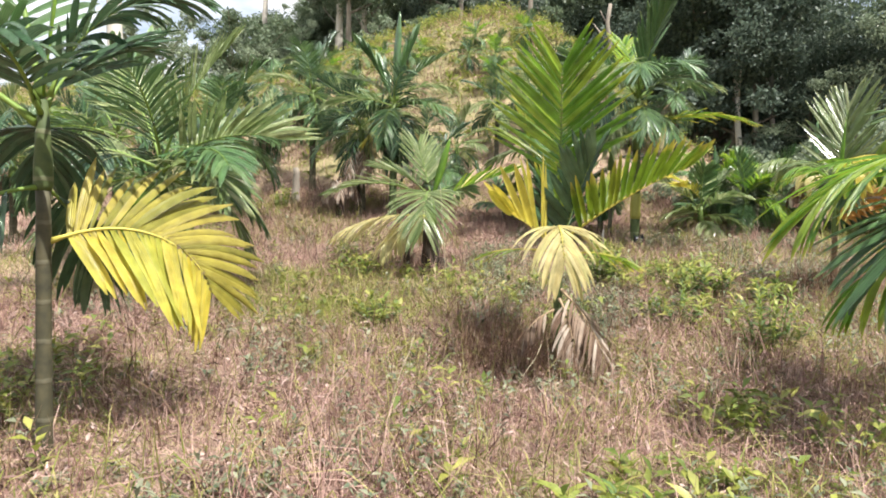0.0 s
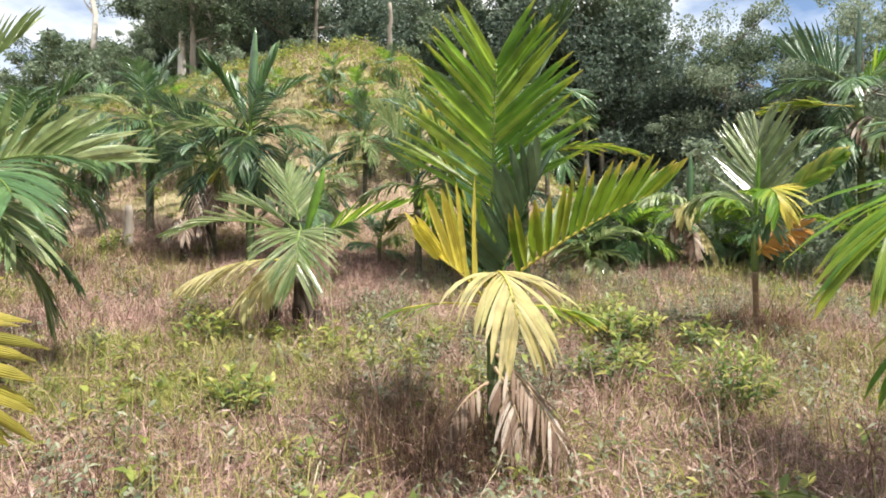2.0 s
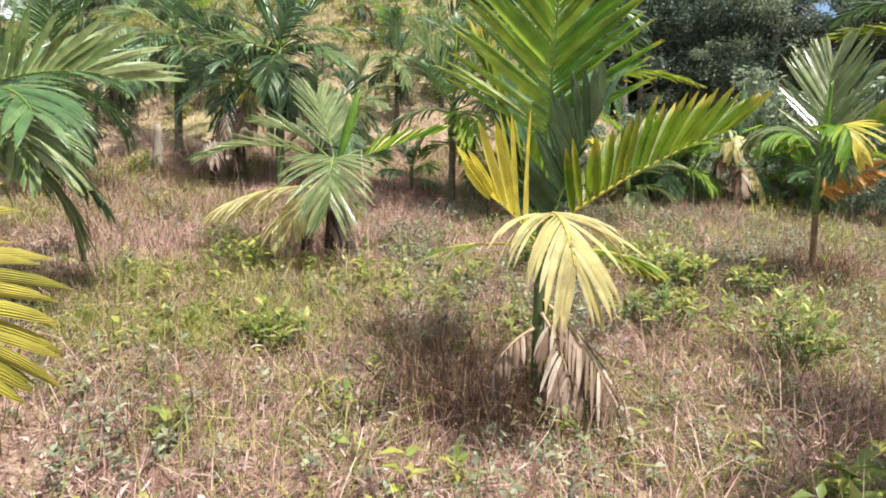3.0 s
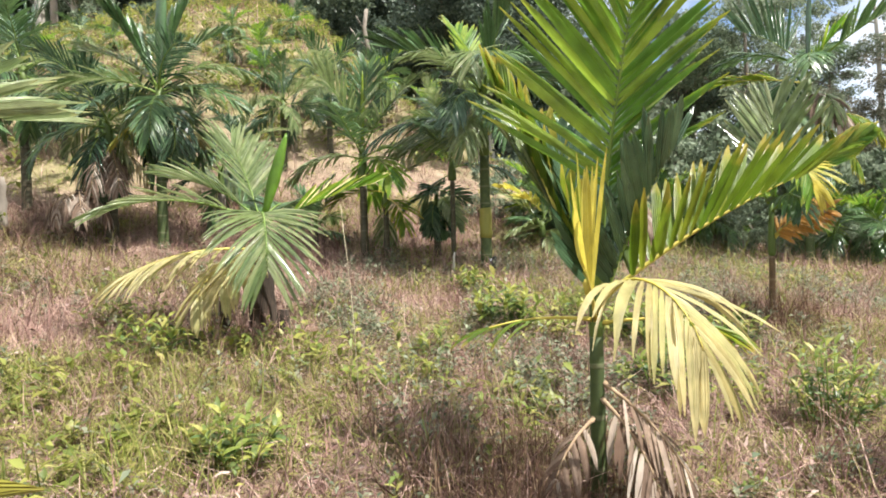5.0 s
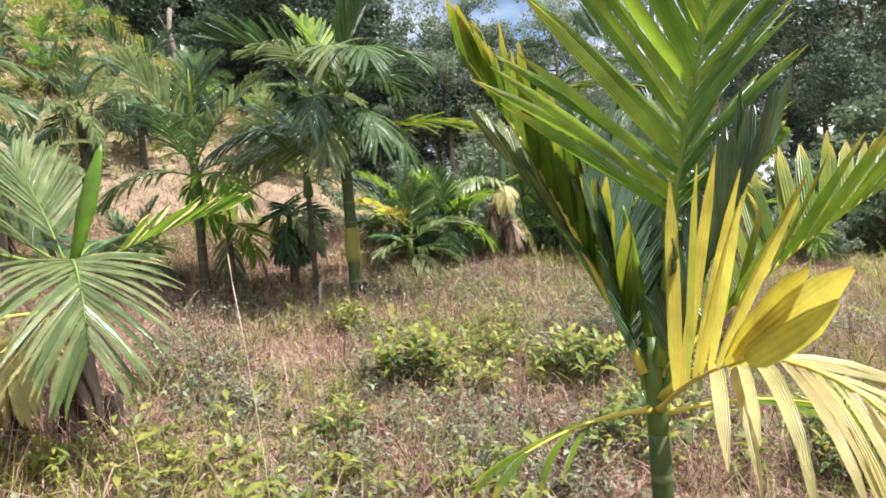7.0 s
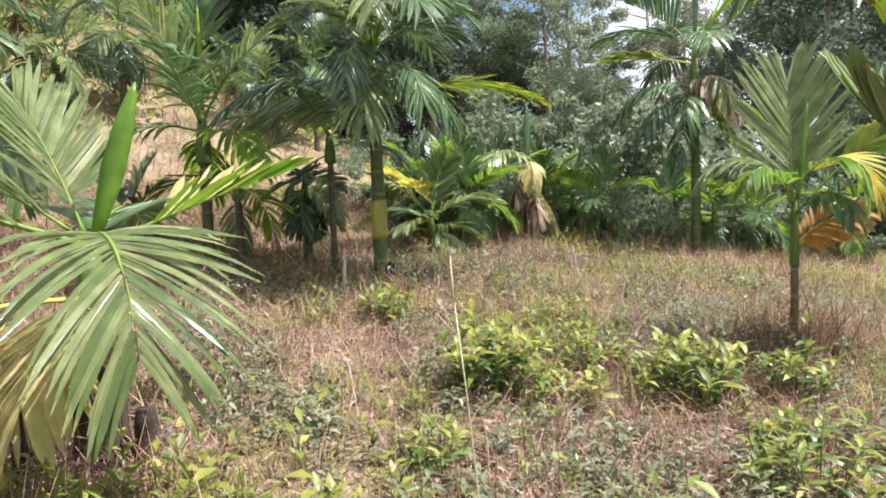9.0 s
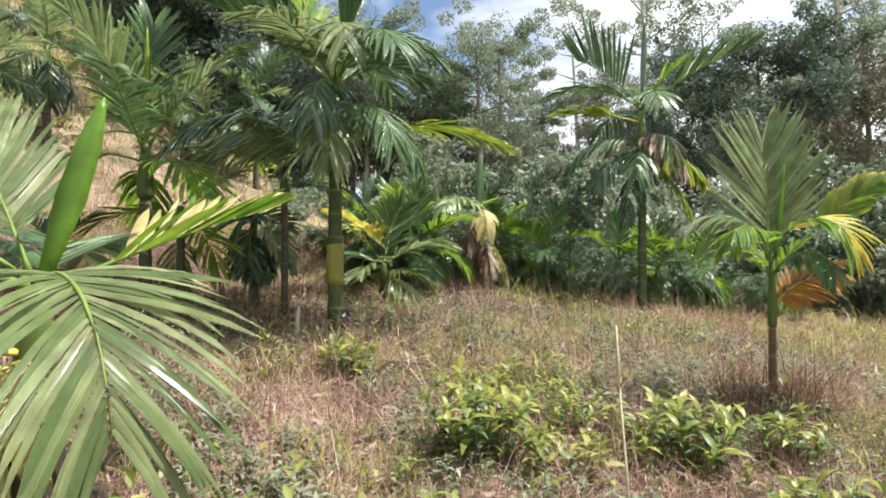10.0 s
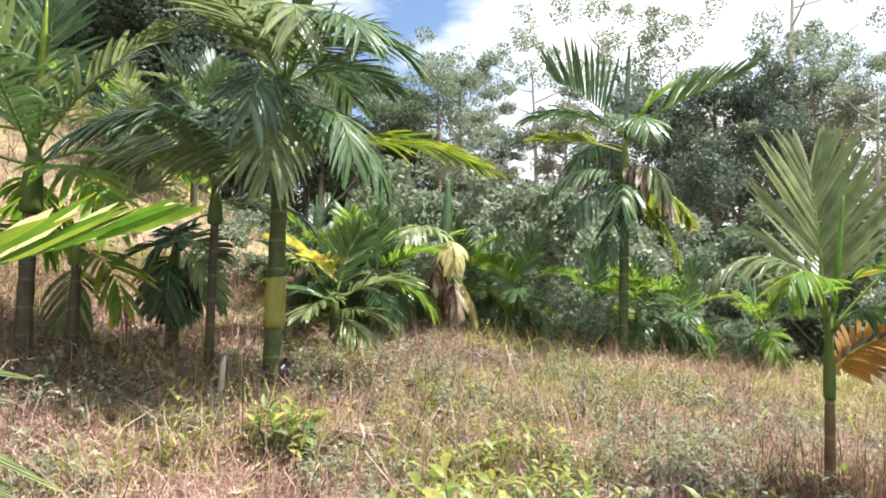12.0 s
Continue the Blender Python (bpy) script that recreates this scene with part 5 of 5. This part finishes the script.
def litter():
    """Broken dry leaves strewn over the soil."""
    rng = np.random.default_rng(41)
    n = 26000
    x, y = np.concatenate([rng.uniform(-5, 9, n), rng.uniform(-8, 13, n)]), np.concatenate([rng.uniform(1, 9, n), rng.uniform(9, 16, n)])
    m = len(x)
    a, t = rng.random(m) * 6.28, rng.normal(0.1, 0.35, m)
    d = np.stack([np.cos(a) * np.cos(t), np.sin(a) * np.cos(t), np.sin(t)], -1)
    w = np.stack([-np.sin(a), np.cos(a), rng.normal(0, 0.5, m)], -1)
    ln, wd = rng.uniform(0.03, 0.14, m)[:, None], rng.uniform(0.003, 0.012, m)[:, None]
    c = np.stack([x, y, height(x, y) + rng.uniform(0.01, 0.09, m)], -1)
    sag = np.array([[0, 0, 1.0]]) * ln * rng.uniform(-0.2, 0.2, m)[:, None]
    v = np.stack([c - d * ln * 0.5 - w * wd * 0.4, c - d * ln * 0.5 + w * wd * 0.4, c - w * wd + sag, c + w * wd + sag, c + d * ln * 0.5 - w * wd * 0.15, c + d * ln * 0.5 + w * wd * 0.15], 1).reshape(-1, 3)
    b = np.arange(m)[:, None] * 6
    f = np.concatenate([b + np.array([[0, 1, 3, 2]]), b + np.array([[2, 3, 5, 4]])], 0)
    tagged(piece("leaf_litter", fast_mesh("leaf_litter", v, f, LITTER), None), "broken dry brown leaves strewn over the soil", "leaf litter", kind="stuff")


litter()


# ---- dead and pale trunks ----
def snag(x, y, tall, r, label, bark, seed, arms=3, name="dead_tree"):
    rng = random.Random(seed)
    root = tagged(new(name), label, "dead tree", "bare trunks")
    root.matrix_basis = pose(x, y, ground_at(x, y))
    pts = [(rng.uniform(-0.004, 0.004) * k * tall, rng.uniform(-0.004, 0.004) * k * tall, -0.3 + (tall + 0.3) * k / 8) for k in range(9)]
    v, f = tube(pts, [r * (1.3 if k == 0 else 1 - 0.45 * k / 8) * rng.uniform(0.93, 1.07) for k in range(9)], 10)
    for k in range(arms):
        b0 = Vector(pts[5 + k % 4])
        a = rng.uniform(0, 6.28)
        tip = b0 + Vector((math.cos(a), math.sin(a), 1.1)) * tall * rng.uniform(0.08, 0.2)
        tv, tf = tube([b0, b0.lerp(tip, 0.5) + Vector((0, 0, -0.1)), tip], [r * 0.4, r * 0.25, 0.02], 6)
        o = len(v)
        v += tv
        f += [tuple(q + o for q in ff) for ff in tf]
    piece("trunk", mesh_from("trunk", v, f), bark, root)
    return root


snag(3.5, 29.0, 2.7, 0.13, "grey broken dead trunk standing on the hill", BARK, 61, 1)
snag(-12.5, 24.0, 12.0, 0.33, "tall pale smooth bare trunk on the slope", BARK_PALE, 62, 4)
snag(-14.0, 48.0, 15.0, 0.26, "tall pale bare trunk at the wood's edge", BARK_PALE, 64, 4)
snag(17.2, 39.0, 11.0, 0.24, "pale straight trunk before the dark wood", BARK_PALE, 65, 2)
snag(9.6, 40.0, 9.0, 0.2, "slender grey trunk behind the hill", BARK, 66, 3)
snag(-3.6, 15.1, 0.8, 0.12, "short grey weathered tree stump in the grass", BARK, 63, 0, "tree_stump")


PALE_STALK = solid_material("pale_stalk", [(0.3, (0.42, 0.36, 0.24)), (0.7, (0.62, 0.56, 0.4))], 20, 0.7, 0.2)


def reed(x, y, tall, lean, label, seed):
    """A single dry grass stalk with a seed head."""
    root = tagged(new("dry_stalk"), label, "grass stalk", "dry stalks")
    root.matrix_basis = pose(x, y, ground_at(x, y))
    pts = [(lean[0] * s * s, lean[1] * s * s, tall * s) for s in np.linspace(0, 1, 7)]
    v, f = tube(pts, [0.0028 * (1 - 0.4 * i / 6) for i in range(7)], 5)
    piece("stalk", mesh_from("stalk", v, f), PALE_STALK, root)
    top = Vector(pts[-1])
    d = Vector((lean[0], lean[1], tall)).normalized()
    v, f = tube([top - d * 0.02, top + d * 0.03, top + d * 0.10], [0.0016, 0.0026, 0.001], 6)
    piece("seed_head", mesh_from("seed_head", v, f), PALE_STALK, root)


reed(-0.02, 6.6, 1.34, (-0.07, 0.03), "tall pale dry grass stalk with a thin head", 1)
reed(-0.35, 3.9, 0.5, (0.12, 0.05), "bent dry grass stalk with a seed head", 2)
reed(0.45, 4.4, 0.4, (0.15, -0.02), "pale dry grass stalk in the straw", 3)


def cuff(x, y):
    """A dark torn plastic sheet wrapped round the foot of the tall palm."""
    root = tagged(new("plastic_sheet"), "dark torn plastic sheet wrapped round the palm's foot", "plastic sheet")
    root.matrix_basis = pose(x, y, ground_at(x, y))
    rng = random.Random(5)
    verts, faces, n = [], [], 18
    for k in range(n + 1):
        a = -1.9 + 2.4 * k / n
        for zz in (0.02, 0.11, 0.2):
            r = 0.145 + 0.03 * rng.uniform(-1, 1) + 0.03 * (zz < 0.1)
            verts.append((r * math.cos(a), r * math.sin(a), zz + rng.uniform(-0.03, 0.03)))
    for k in range(n):
        for q in range(2):
            i = k * 3 + q
            faces.append((i, i + 3, i + 4, i + 1))
    ob = piece("sheet", mesh_from("sheet", verts, faces), solid_material("black_plastic", [(0.3, (0.012, 0.012, 0.02)), (0.7, (0.04, 0.04, 0.055))], 8, 0.35, 0.2), root)
    md = ob.modifiers.new("thick", "SOLIDIFY")
    md.thickness = 0.004


cuff(3.38, 11.75)


def leaf_sheath(trunk_root, low, high, r):
    """The olive sheath of a fallen leaf round a palm's stem."""
    n = 7
    pts = [(0.004 * math.sin(k * 1.7), 0.004 * math.cos(k * 2.1), low + (high - low) * k / (n - 1)) for k in range(n)]
    v, f = tube(pts, [r * (1.0 + 0.06 * math.sin(k * 2.3)) for k in range(n)], 12)
    piece("leaf_sheath", mesh_from("leaf_sheath", v, f), SHAFT_OLIVE, trunk_root, "olive-yellow leaf sheath")


leaf_sheath(TALL_PALM, 0.5, 0.95, 0.094)


def fallen_frond(x, y, az, length, seed, colour="dead"):
    """A withered palm leaf lying on the straw."""
    root = tagged(new("fallen_frond"), "withered grey-brown palm frond lying on the straw", "palm frond", "fallen fronds")
    root.matrix_basis = pose(x, y, ground_at(x, y) + 0.03)
    frond(root, random.Random(seed), az=az, elev=7, length=length, bend=14, colour=colour, leaf=0.42, width=0.03, pairs=13, z=0.0, lift=2, droop=0.14, petiole=0.2, gaps=0.3, single=True)


fallen_frond(2.75, 10.75, -40, 0.7, 91)
fallen_frond(2.95, 10.5, 200, 0.6, 92)
fallen_frond(2.5, 11.2, 10, 0.7, 96)


def stake(x, y, tall, lean):
    """A short pale wooden stake with a split top."""
    root = tagged(new("wooden_stake"), "short pale wooden stake standing by the palms", "stake")
    root.matrix_basis = pose(x, y, ground_at(x, y), lean, 3, 0)
    v, f = tube([(0, 0, -0.1), (0.004, 0, tall * 0.4), (0, 0.004, tall * 0.8), (0.006, 0, tall)], [0.024, 0.022, 0.02, 0.008], 7)
    piece("post", mesh_from("post", v, f), BARK_PALE, root)


stake(2.75, 11.6, 0.36, 4)
